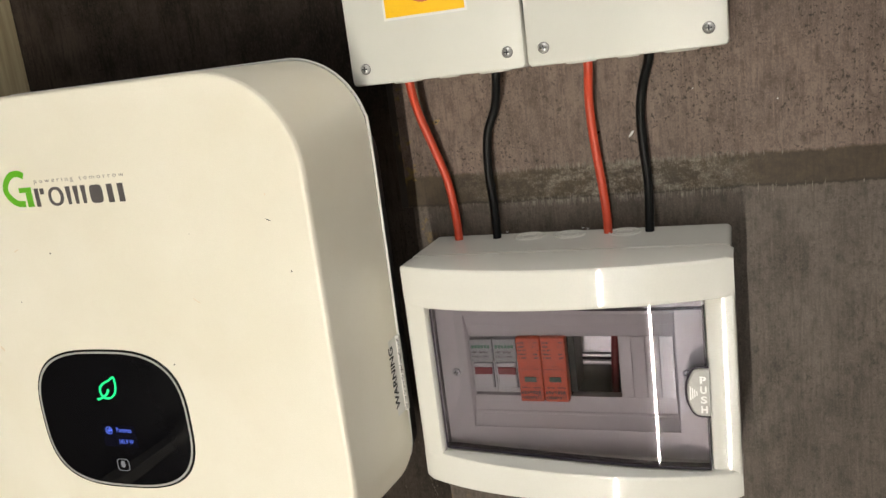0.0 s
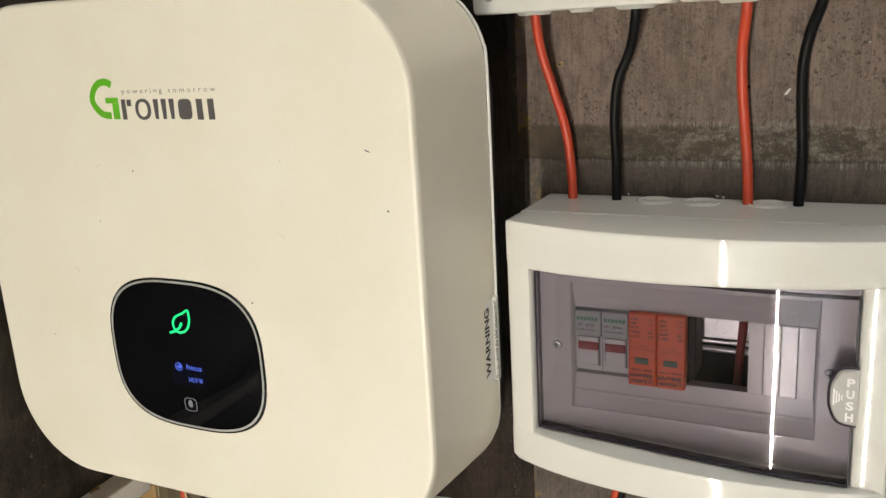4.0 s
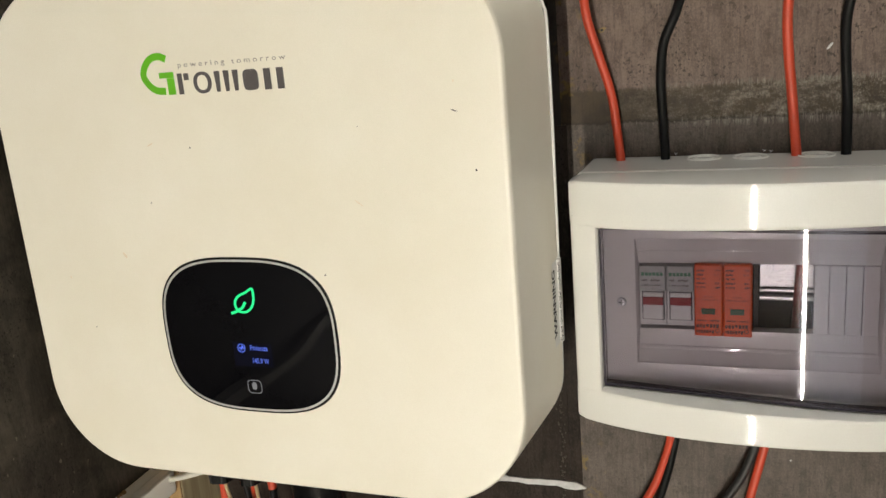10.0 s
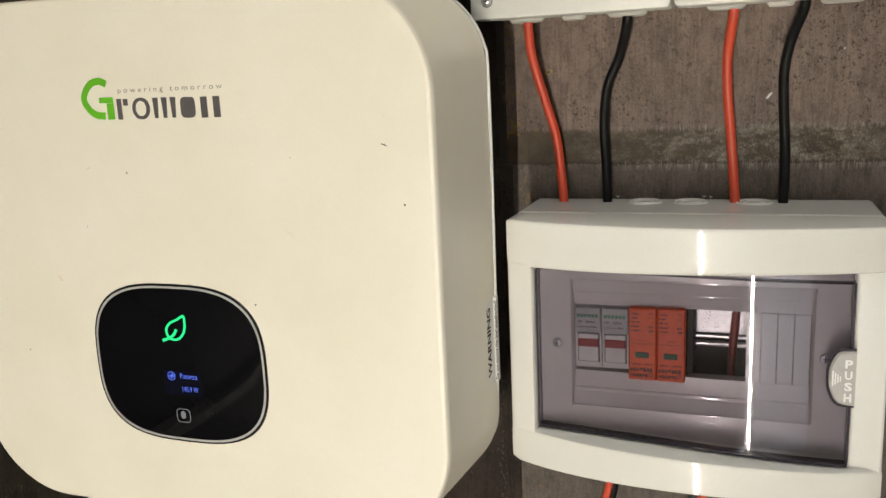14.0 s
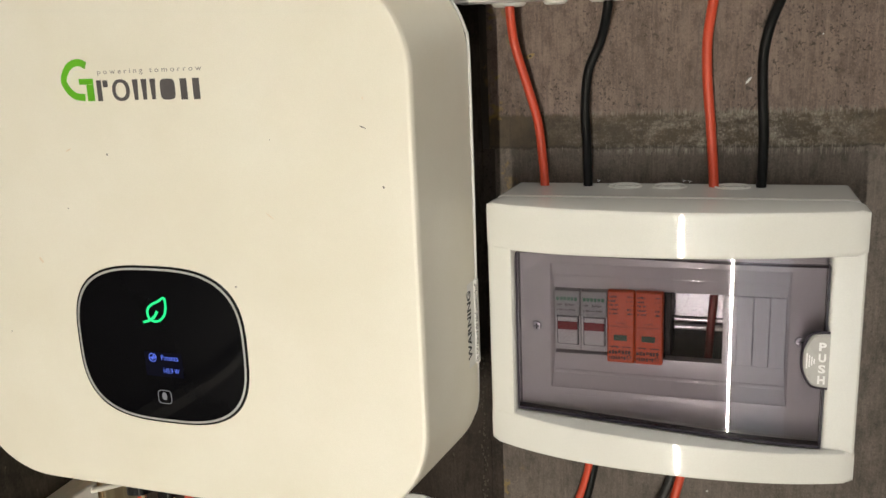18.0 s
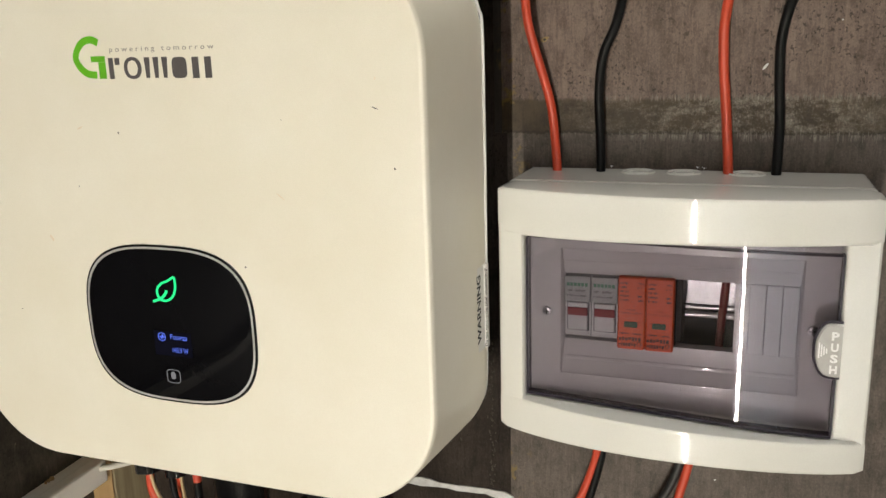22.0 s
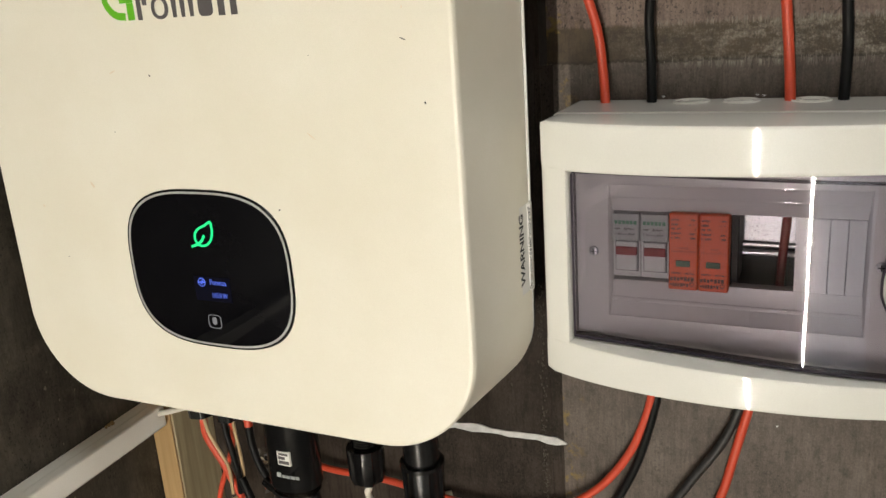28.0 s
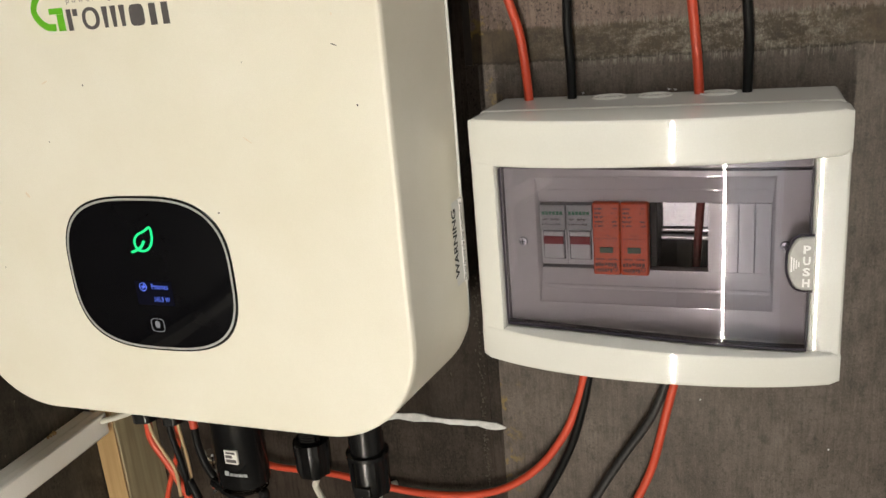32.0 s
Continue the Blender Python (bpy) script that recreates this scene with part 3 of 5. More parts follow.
tagged(part("wall_west", block(SIDE - 0.1, SIDE, BACK, WALL, -0.1, TOP + 0.1, 0), PLY_SIDE), "dark scuffed plywood side wall", "wall", kind="structure")
# added unseen: its paleness lights the inverter's right flank
tagged(part("wall_east", block(RIGHT, RIGHT + 0.1, BACK, WALL, -0.1, TOP + 0.1, 0), BOUNCE_WALL), "unseen pale side wall added to bounce light", "wall", kind="structure")
tagged(part("wall_south", block(SIDE - 0.1, RIGHT + 0.1, BACK - 0.1, BACK, -0.1, TOP + 0.1, 0), ROOM_BROWN), "brown boarded wall", "wall", kind="structure")
tagged(part("floor", block(SIDE, RIGHT, BACK, WALL, -0.1, 0, 0), CONCRETE), "grey concrete floor", "floor", kind="structure")
# added unseen, pale for bounce from above
tagged(part("ceiling", block(SIDE, RIGHT, BACK, WALL, TOP, TOP + 0.1, 0), BOUNCE_CEILING), "unseen pale ceiling added to bounce light", "ceiling", kind="structure")

# unseen square fill light under the ceiling, added to brighten top and side faces
fill_light = thing("ceiling_fill", (0.02, 0.20, TOP), "unseen square ceiling panel added as fill light", "lamp")
part("light_frame", block(-0.15, 0.19, 0.03, 0.37, TOP - 0.03, TOP - 0.0005, 0.004), PLASTIC, fill_light)
part("diffuser", block(-0.13, 0.17, 0.05, 0.35, TOP - 0.036, TOP - 0.0302, 0.001), FILL_GLOW, fill_light, "glowing white face of the fill panel")

# upright tube lamp on a foot, standing in the room
lamp = thing("tube_lamp", (LAMP_X, LAMP_Y, 0), "upright lit tube lamp on a round foot on the floor", "lamp")
part("foot", lathe(LAMP_X, LAMP_Y, [(0.0, 0.12, 0), (0.012, 0.12, 0), (0.02, 0.03, 0), (LAMP_Z0 - 0.03, 0.014, 0)]), BLACK, lamp)
part("tube", lathe(LAMP_X, LAMP_Y, [(LAMP_Z0, 0.0068, 0), (LAMP_Z1, 0.0068, 0)], 16), TUBE_GLOW, lamp, "glowing white tube")
for z in (LAMP_Z0 - 0.028, LAMP_Z1 + 0.002):
    part("end_cap", lathe(LAMP_X, LAMP_Y, [(z, 0.014, 0), (z + 0.026, 0.014, 0)], 16), BLACK, lamp)

# unseen strip and arms, added to block tube light towards the wall's right
part("shade_strip", block(LAMP_X + 0.0080, LAMP_X + 0.0400, LAMP_Y + 0.0430, LAMP_Y + 0.0445, LAMP_Z0 - 0.01, LAMP_Z1 + 0.01, 0.0003), STEEL_DARK, lamp, "unseen narrow dark strip added to dim the right side")
for z in (LAMP_Z0 - 0.014, LAMP_Z1 + 0.014):
    part("shade_arm", sweep([(LAMP_X + 0.006, LAMP_Y, z), (LAMP_X + 0.020, LAMP_Y + 0.026, z), (LAMP_X + 0.028, LAMP_Y + 0.0438, z)], 0.0025, 8, 3), STEEL_DARK, lamp)

# unseen pale door behind the camera, added to reflect bluish in the box door
back_reflector = part("reflector_door", block(-0.26, 0.42, BACK + 0.002, BACK + 0.04, 0.0, 2.02, 0.002), REFLECTOR_PALE)
tagged(back_reflector, "unseen pale blue-grey door panel added to reflect in the smoked door", "door", kind="structure")
part("door_handle", sweep([(0.36, BACK + 0.041, 1.03), (0.36, BACK + 0.085, 1.03), (0.33, BACK + 0.088, 1.03), (0.25, BACK + 0.088, 1.03)], 0.008, 10, 4), STEEL, back_reflector, "steel lever handle on the added door panel")

# timber post and trunking in the corner
post = thing("timber_post", (SIDE + 0.014, 0.63, 0), "rough sawn upright timber post in the corner", "post")
part("post_body", block(SIDE + 0.001, -0.645, 0.6005, WALL - 0.0005, 0.0, TOP, 0.0015), TIMBER, post, "greyed weathered timber")
part("post_face", block(SIDE + 0.0015, -0.6455, 0.598, 0.6004, 0.0, TOP, 0.0008), TIMBER_FRESH, post, "fresh yellow sawn edge")

trunk = thing("cable_trunking", (SIDE, 0.2, 1.05), "white plastic cable trunking fixed along the plywood side wall", "trunking")
def trunk_bar(x0, x1, z0, z1, y0, y1, bevel):
    bm = block(x0, x1, y0, y1, z0, z1, bevel)
    for v in bm.verts:
        v.co.z -= 0.033 * (0.594 - v.co.y)
    return bm
part("trunking_base", trunk_bar(SIDE + 0.0005, -0.658, 1.0490, 1.0700, -0.6, 0.592, 0.0008), TRUNK, trunk)
part("trunking_lid", trunk_bar(-0.6575, -0.6455, 1.0480, 1.0712, -0.6, 0.594, 0.002), TRUNK, trunk)

filler = thing("filler_strip", (-0.4, WALL, 1.055), "ragged white filler strip smeared on the plywood", "filler")
random.seed(5)
top_line, low_line = [], []
for i in range(40):
    x = -0.60 + i * 0.336 / 39
    thick = 0.0066 - 0.0012 * max(0, min(1, (x + 0.39) / 0.09)) + 0.0012 * math.sin(x * 160) + 0.0030 * math.exp(-((x + 0.278) / 0.007) ** 2) - 0.0045 * max(0, (x + 0.271) / 0.007)
    zc = 1.0475 + 0.013 * max(0, min(1, (x + 0.42) / 0.05)) - 0.0015 * max(0, (x + 0.29) / 0.03)
    top_line.append((x, zc + thick / 2 + random.uniform(-0.0008, 0.0012)))
    low_line.append((x, zc - thick / 2 + random.uniform(-0.0008, 0.0008)))
part("smear", plate(top_line + low_line[::-1], WALL - 0.0012, WALL + 0.0002), PLASTER, filler)

# thin pale streaks of plaster over the joint's edges
random.seed(11)
bm = bmesh.new()
for k in range(210):
    x = random.gauss(-0.075, 0.062)
    low = random.random() < 0.5
    edge_z = BAND_LOW if low else BAND_HIGH
    w, h = random.uniform(0.00015, 0.0006), random.uniform(0.0006, 0.0034) * (1.3 if low else 0.8)
    z = edge_z + (random.uniform(-0.0026, 0.0004) if low else random.uniform(-0.0006, 0.0018))
    pts = [(x - w, z + h * 0.3), (x - w * 0.4, z - h), (x + w * random.uniform(0.1, 0.6), z - h * 0.7), (x + w, z + h * 0.1), (x + w * 0.2, z + h)]
    vs = [bm.verts.new((px, WALL - 0.0003, pz)) for px, pz in pts] + [bm.verts.new((px, WALL + 0.0001, pz)) for px, pz in pts]
    bm.faces.new(vs[:5])
    for i in range(5):
        bm.faces.new((vs[i], vs[5 + i], vs[5 + (i + 1) % 5], vs[(i + 1) % 5]))
bmesh.ops.recalc_face_normals(bm, faces=bm.faces)
tagged(part("plaster_flakes", bm, CRUST), "thin pale plaster streaks along the level plywood joint", "plaster", kind="stuff")

# dry glue crumbs down the upright joint below the inverter
random.seed(23)
bm = bmesh.new()
for k in range(260):
    x, z, r = SPLIT - 0.0165 + random.gauss(0, 0.0016), random.uniform(0.86, 1.20), random.uniform(0.0004, 0.0013)
    ring = [(x + r * random.uniform(0.5, 1.0) * math.cos(a), z + r * random.uniform(0.7, 1.6) * math.sin(a)) for a in [j * math.pi / 3 for j in range(6)]]
    tip = bm.verts.new((x, WALL - 0.0002 - 0.5 * r, z))
    rim = [bm.verts.new((px, WALL + 0.0001, pz)) for px, pz in ring]
    for j in range(6):
        bm.faces.new((tip, rim[j], rim[(j + 1) % 6]))
bmesh.ops.recalc_face_normals(bm, faces=bm.faces)
tagged(part("glue_crumbs", bm, GLUE_DRY), "dark dry glue crumbs down the upright plywood joint", "glue", kind="stuff")

# specks and holes on the plywood
for x, z, w, h, mat_, label in ((-0.2365, 1.4431, 0.0062, 0.0042, AMBER, "small drill hole with an amber rim"), 
                                (-0.1055, 1.4235, 0.0026, 0.0024, BLACK, "small black mark"), (0.024, 1.437, 0.0012, 0.0012, PLASTER, "tiny pale dot"), (-0.034, 1.450, 0.001, 0.001, PLASTER, "tiny pale dot"),
                                (-0.10, 1.102, 0.0014, 0.0011, PLASTER, "tiny pale dot"), (-0.005, 1.068, 0.0013, 0.0013, PLASTER, "tiny pale dot")):
    chip = thing("wall_speck", (x, WALL, z), label + " on the plywood", "mark")
    part("speck", plate([(x + w / 2 * math.cos(a) * (1 + 0.3 * math.sin(3 * a)), z + h / 2 * math.sin(a + 0.5)) for a in [k * math.pi / 5 for k in range(10)]], WALL - 0.0006, WALL + 0.0002), mat_, chip)
    if mat_ is AMBER:
        part("hole", plate([(x + 0.0011 * math.cos(a), z + 0.0009 * math.sin(a)) for a in [k * math.pi / 5 for k in range(10)]], WALL - 0.0008, WALL - 0.0005), INK_BLACK, chip, "dark drill hole")
chip = thing("wall_speck", (-0.0805, WALL, 1.4203), "small slanting white chip of paper on the plywood", "mark")
part("speck", plate([(-0.0826, 1.4180), (-0.0808, 1.4187), (-0.0788, 1.4214), (-0.0786, 1.4227), (-0.0803, 1.4221), (-0.0822, 1.4195)], WALL - 0.0006, WALL + 0.0002), PLASTER, chip)
for y, z in ((0.4294, 1.4119), (0.4561, 1.3992)):
    chip = thing("wall_speck", (SIDE, y, z), "pale drill chip stuck on the side wall", "mark")
    part("speck", disc((SIDE - 0.0002, y + 0.010, z - 0.004), (1, 0.1, 0.2), 0.0014, 0.001, 5), WOOD_CHIP, chip)

for y, z, r in ((0.5446, 1.0718 - 0.033 * (0.594 - 0.5446), 0.0015), (0.5486, 1.0718 - 0.033 * (0.594 - 0.5486), 0.0022), (0.5412, 1.0718 - 0.033 * (0.594 - 0.5412), 0.0012)):
    chip = thing("wood_crumb", (-0.6665, y, z), "small yellow wood crumb lying on the white trunking", "crumb")
    part("crumb", disc((-0.6665, y, z - 0.0008), (0.2, -0.3, 1), r, 0.0022, 6, 0.0004), TIMBER_FRESH, chip)

for run in ([(SIDE + 0.0001, 0.3920, 1.3548), (SIDE + 0.0001, 0.4023, 1.3755), (SIDE + 0.0001, 0.4199, 1.3966), (SIDE + 0.0001, 0.4334, 1.4094)],
            [(SIDE + 0.0001, 0.4356, 1.4357), (SIDE + 0.0001, 0.4407, 1.4394), (SIDE + 0.0001, 0.4488, 1.4419)],
            [(SIDE + 0.0001, 0.3754, 1.3180), (SIDE + 0.0001, 0.3818, 1.3207), (SIDE + 0.0001, 0.3889, 1.3212)]):
    mark = thing("wall_scratch", run[0], "thin pale scratch on the dark plywood side wall", "scratch")
    part("scratch", sweep(run, 0.00016, 6, 4), CRUST, mark)

# ---- inverter ----
IX, IZ, IW, IH, IR, IY0, IY1 = -0.451, 1.3265, 0.378, 0.359, 0.071, 0.471, 0.573
inv = thing("inverter", (IX, IY1, 1.149), "white wall-mounted solar inverter with a black display", "inverter")
bm = bmesh.new()
rings = []
for inset, y in ((0.0036, IY0), (0.0028, IY0), (0.0014, IY0 + 0.0005), (0.0004, IY0 + 0.0018), (0.0, IY0 + 0.0040), (0.0, IY0 + 0.0052), (0.0, IY0 + 0.03), (0.0, IY1 - 0.004), (0.0, IY1 - 0.001), (0.001, IY1)):
    tight = 0.012 * max(0.0, (y - IY0 - 0.0042) / (IY1 - IY0 - 0.0042))
    flare = 0.0024 * tight / 0.012
    rings.append([(x, y, z) for x, z in rounded_rect(IX + flare / 2, IZ, IW + flare - 2 * inset, IH - 2 * inset, IR - inset - tight, 16)])
loft(bm, rings)
part("housing", smooth(bm, 30), PAINT, inv, "white painted housing")
edge = [(x, z) for x, z in rounded_rect(IX + 0.0014, IZ, IW + 0.0034, IH + 0.0018, IR - 0.0108, 12)]
right_top = [(x, z) for x, z in edge[:26]]
YL = IY1 + 0.0005
run = [(-0.2690, YL, 1.1835), (-0.2650, YL, 1.1850), (-0.2614, YL, 1.1960), (-0.2602, YL, 1.22), (-0.2592, YL, 1.32), (-0.2589, YL, 1.41)]
run += [(x, YL, z) for x, z in right_top[1:13]] + [(x, YL, IZ + IH / 2 + 0.0009) for x in (-0.36, -0.45, -0.54)] + [(x, YL, z) for x, z in right_top[13:25]] + [(-0.6406, YL, 1.41), (-0.6404, YL, 1.30), (-0.6400, YL, 1.186)]
part("rear_lip", sweep(run, 0.0011, 8, 3), FLANGE, inv, "bright rim round the back of the housing")
part("back_plate", plate(rounded_rect(IX, IZ + 0.001, IW - 0.012, IH - 0.014, IR, 8), IY1 + 0.0005, IY1 + 0.006), FINS, inv)
heat = part("heat_sink", plate(rounded_rect(IX, 1.3120, IW - 0.016, 0.296, 0.03, 6), IY1 + 0.0062, 0.6080), FINS, inv, "black finned heat sink")
for k in range(21):
    x = IX - 0.145 + k * 0.0145
    fin = part("fin", block(x - 0.001, x + 0.001, 0.6081, 0.6300, 1.195, 1.445, 0), FINS, heat)
brk = part("wall_bracket", block(IX - 0.13, IX + 0.135, 0.6255, WALL - 0.0004, 1.448, 1.482, 0.002), STEEL_DARK, inv, "dark grey hanging bracket")
part("bracket_hook", block(IX + 0.11, IX + 0.15, IY1 + 0.006, 0.626, 1.466, 1.486, 0.003), STEEL_DARK, brk)

DX, DZ, DW, DH = -0.4550, 1.2602, 0.1384, 0.1136
disp = part("display", smooth(loft(bmesh.new(), [[(x, IY0 - 0.0006, z) for x, z in squircle(DX, DZ, DW - 0.001, DH - 0.001)], [(x, IY0 + 0.0002, z) for x, z in squircle(DX, DZ, DW, DH)]]), 30), BLACK, inv, "black rounded display panel")
ring_o, ring_i = squircle(DX, DZ, DW - 0.0035, DH - 0.0035), squircle(DX, DZ, DW - 0.0064, DH - 0.0064)
bm = loft(bmesh.new(), [[(x, IY0 - 0.0006, z) for x, z in ring_o], [(x, IY0 - 0.0009, z) for x, z in ring_o], [(x, IY0 - 0.0009, z) for x, z in ring_i], [(x, IY0 - 0.0006, z) for x, z in ring_i]], cap=False)
part("display_ring", smooth(bm, 40), SILVER, disp, "thin silver ring")
rings = []
for s, y in ((1.0, -0.0005), (0.998, -0.0010), (0.99, -0.0011), (0.05, -0.0011)):
    rings.append([(x, IY0 + y, z) for x, z in squircle(DX, DZ, (DW - 0.0068) * s, (DH - 0.0068) * s)])
part("display_glass", smooth(loft(bmesh.new(), rings), 60), GLASS_BLACK, disp, "glossy black glass")

GY = IY0 - 0.0017
bm = stroke([(-0.4592, 1.2790), (-0.4610, 1.2822), (-0.4606, 1.2864), (-0.4572, 1.2900), (-0.4518, 1.2924), (-0.4466, 1.2952), (-0.4458, 1.2910), (-0.4462, 1.2868), (-0.4482, 1.2822), (-0.4520, 1.2790), (-0.4560, 1.2782), (-0.4592, 1.2790)], 0.0015, GY, 0.0004)
leaf = part("leaf_symbol", bm, LEAF_GLOW, disp, "glowing green leaf symbol")
part("leaf_stem", stroke([(-0.4648, 1.2772), (-0.4598, 1.2790), (-0.4556, 1.2816), (-0.4528, 1.2856)], 0.0018, GY - 0.0003, 0.0003), LEAF_GLOW, leaf)
oled = part("oled_screen", plate([(-0.4680, 1.2385), (-0.4375, 1.2385), (-0.4375, 1.2560), (-0.4680, 1.2560)], IY0 - 0.0014, IY0 - 0.0010), DIM_OLED, disp)
writing("Potenza", -0.4541, 1.2508, 0.0137, GY, OLED_GLOW, oled, height=0.0037)
writing("145.9 W", -0.4532, 1.2414, 0.0127, GY, OLED_GLOW, oled, height=0.0036)
part("power_icon", hoop((-0.4612, GY, 1.2520), (0, 1, 0), 0.0029, 0.00025, 20), OLED_GLOW, oled)
part("power_icon", stroke([(-0.4633, 1.2518), (-0.4622, 1.2522), (-0.4615, 1.2503), (-0.4606, 1.2538), (-0.4600, 1.2515), (-0.4590, 1.2522)], 0.0006, GY, 0.0003, 2), OLED_GLOW, oled)
key = squircle(-0.4548, 1.2236, 0.0108, 0.0096, 4.0, 32)
part("touch_key", sweep([(x, GY, z) for x, z in key] + [(key[0][0], GY, key[0][1])], 0.00028, 6, 1), KEY_GLOW, disp, "white outlined touch key")
part("touch_key", plate(squircle(-0.4551, 1.2241, 0.0038, 0.0055, 2.6, 16), GY, GY + 0.0003), KEY_GLOW, disp)

# the maker's mark as plain shapes
LY = IY0 - 0.0003
logo = part("logo_mark", stroke([(-0.4872, 1.4492), (-0.4925, 1.4512), (-0.4990, 1.4500), (-0.5040, 1.4455), (-0.5062, 1.4395), (-0.5030, 1.4335), (-0.4975, 1.4297), (-0.4905, 1.4288)], 0.0046, LY, 0.0003), LOGO_GREEN, inv, "green open ring mark")
part("logo_block", rounded(bmesh.new(), -0.4884, -0.4828, LY, LY + 0.0003, 1.4264, 1.4370, 0), LOGO_GREEN, logo)
part("logo_block", rounded(bmesh.new(), -0.4940, -0.4828, LY, LY + 0.0003, 1.4371, 1.4408, 0), LOGO_GREEN, logo)
def oval(cx, cz, w, h, t):
    o, i = squircle(cx, cz, w, h, 2.2, 28), squircle(cx, cz, w - 2 * t, h - 1.5 * t, 2.2, 28)
    return loft(bmesh.new(), [[(x, LY + 0.0003, z) for x, z in o], [(x, LY, z) for x, z in o], [(x, LY, z) for x, z in i]], cap=False)
part("logo_bar", rounded(bmesh.new(), -0.4802, -0.4766, LY, LY + 0.0003, 1.4262, 1.4395, 0), INK, logo, "dark grey bar")
part("logo_bar", rounded(bmesh.new(), -0.4752, -0.4716, LY, LY + 0.0003, 1.4350, 1.4393, 0), INK, logo, "dark grey bar")
part("logo_ring", oval(-0.4615, 1.4328, 0.0136, 0.0138, 0.0028), INK, logo, "dark grey ring")
for x0, x1 in ((-0.4522, -0.4480), (-0.4455, -0.4413), (-0.4388, -0.4346)):
    part("logo_bar", plate([(x0, 1.4393), (x1, 1.4393), (x1 - 0.0008, 1.4264), (x0 + 0.0008, 1.4264)], LY, LY + 0.0003), INK, logo)
part("logo_block", plate(squircle(-0.4258, 1.4325, 0.0110, 0.0130, 4.0, 24), LY, LY + 0.0003), INK, logo, "dark grey block")
for x in (-0.4138, -0.4046):
    part("logo_bar", rounded(bmesh.new(), x - 0.0024, x + 0.0024, LY, LY + 0.0003, 1.4258, 1.4388, 0), INK, logo)
writing("p o w e r i n g   t o m o r r o w", -0.4784, 1.4433, 0.079, LY, INK_SOFT, inv, "slogan", height=0.0030)

# warning label on the housing's side
WX = IX + IW / 2
LB = WX + 0.0021
lab = part("warning_label", loft(bmesh.new(), [[(LB - 0.0004, 0.5510, z), (LB + 0.0007, 0.5668, z), (LB + 0.0025, 0.5686, z), (LB + 0.0025, 0.5722, z), (LB - 0.0006, 0.5722, z), (LB - 0.0014, 0.5510, z)] for z in (1.2290, 1.2905)]), PAPER, inv, "white warning label")
SIDELONG = Matrix(((0, -0.074, 0.997, 0), (0, -0.997, -0.074, 0), (1, 0, 0, 0), (0, 0, 0, 1)))
SLANT = Matrix(((0, -0.707, 0.707, 0), (0, -0.707, -0.707, 0), (1, 0, 0, 0), (0, 0, 0, 1)))
writing("WARNING", LB + 0.0005, 1.2355, 0.050, 0.5592, INK_BLACK, lab, turn=SIDELONG, height=0.0068, bold=0.025)
writing("Do not remove the label unauthorized!", LB + 0.0026, 1.2302, 0.058, 0.5683, INK_BLACK, lab, turn=SLANT, height=0.0022, bold=0.01)

# scuffs on the white front
for x, z, w, h, tilt, m_ in ((-0.479, 1.3914, 0.0009, 0.0014, 0, INK), (-0.5104, 1.3945, 0.006, 0.0010, 20, TAPE), (-0.5173, 1.3547, 0.0007, 0.0009, 0, INK), (-0.5474, 1.3172, 0.0022, 0.0050, 30, TAPE),
                             (-0.3901, 1.3054, 0.0012, 0.0012, 0, INK), (-0.3603, 1.3526, 0.0060, 0.0008, -35, TAPE), (-0.2822, 1.3716, 0.0012, 0.0014, 0, INK_BLACK), (-0.2933, 1.4069, 0.0042, 0.0007, -25, INK),
                             (-0.2925, 1.4238, 0.0008, 0.0018, 0, TAPE), (-0.356, 1.4001, 0.0005, 0.0006, 0, INK), (-0.60, 1.30, 0.0010, 0.0022, 40, TAPE), (-0.585, 1.262, 0.0008, 0.0008, 0, INK)):
    c, s = math.cos(radians(tilt)), math.sin(radians(tilt))
    pts = [(w / 2 * math.cos(a) * (1 + 0.35 * math.sin(2 * a + x * 900)), h / 2 * math.sin(a)) for a in [k * math.pi / 5 for k in range(10)]]
    part("scuff", plate([(x + c * u - s * v, z + s * u + c * v) for u, v in pts], IY0 - 0.0002, IY0 + 0.0002), m_, inv)

# under the inverter: plugs and glands
UB = 1.160
for cx, cy, r, low in ((-0.557, 0.550, 0.0125, 1.0955), (-0.5285, 0.550, 0.0105, 1.0955)):
    g = part("cable_plug", lathe(cx, cy, [(low, r * 0.62, 0), (low + 0.001, r * 0.95, 1), (low + 0.022, r, 1), (low + 0.023, r * 0.8, 0), (UB - 0.006, r * 0.8, 0), (UB - 0.0055, r * 1.1, 0), (UB + 0.001, r * 1.1, 0)], 48, 12, 0.0008), BLACK, inv, "black ribbed cable plug")
gland = part("cable_gland", lathe(-0.388, 0.5375, [(1.0715, 0.009, 0), (1.072, 0.0125, 1), (1.078, 0.0142, 1), (1.1005, 0.0148, 1), (1.102, 0.0142, 0), (1.1025, 0.0096, 0)], 60, 10, 0.0017), BLACK, inv, "black ribbed cable gland")
part("thread", lathe(-0.388, 0.5375, [(1.1025 + 0.0022 * (k // 2) + 0.0011 * (k % 2), 0.0086 + 0.0009 * (k % 2), 0) for k in range(51)], 28), BLACK, gland)
gland = part("cable_gland", lathe(-0.3352, 0.530, [(1.0665, 0.009, 0), (1.067, 0.0138, 1), (1.072, 0.0152, 1), (1.098, 0.0158, 1), (1.0995, 0.0150, 0), (1.100, 0.0166, 0), (1.103, 0.0166, 0), (1.1035, 0.0135, 0), (UB + 0.001, 0.0135, 0)], 60, 8, 0.0019), BLACK, inv, "large black connector with a ribbed nut")
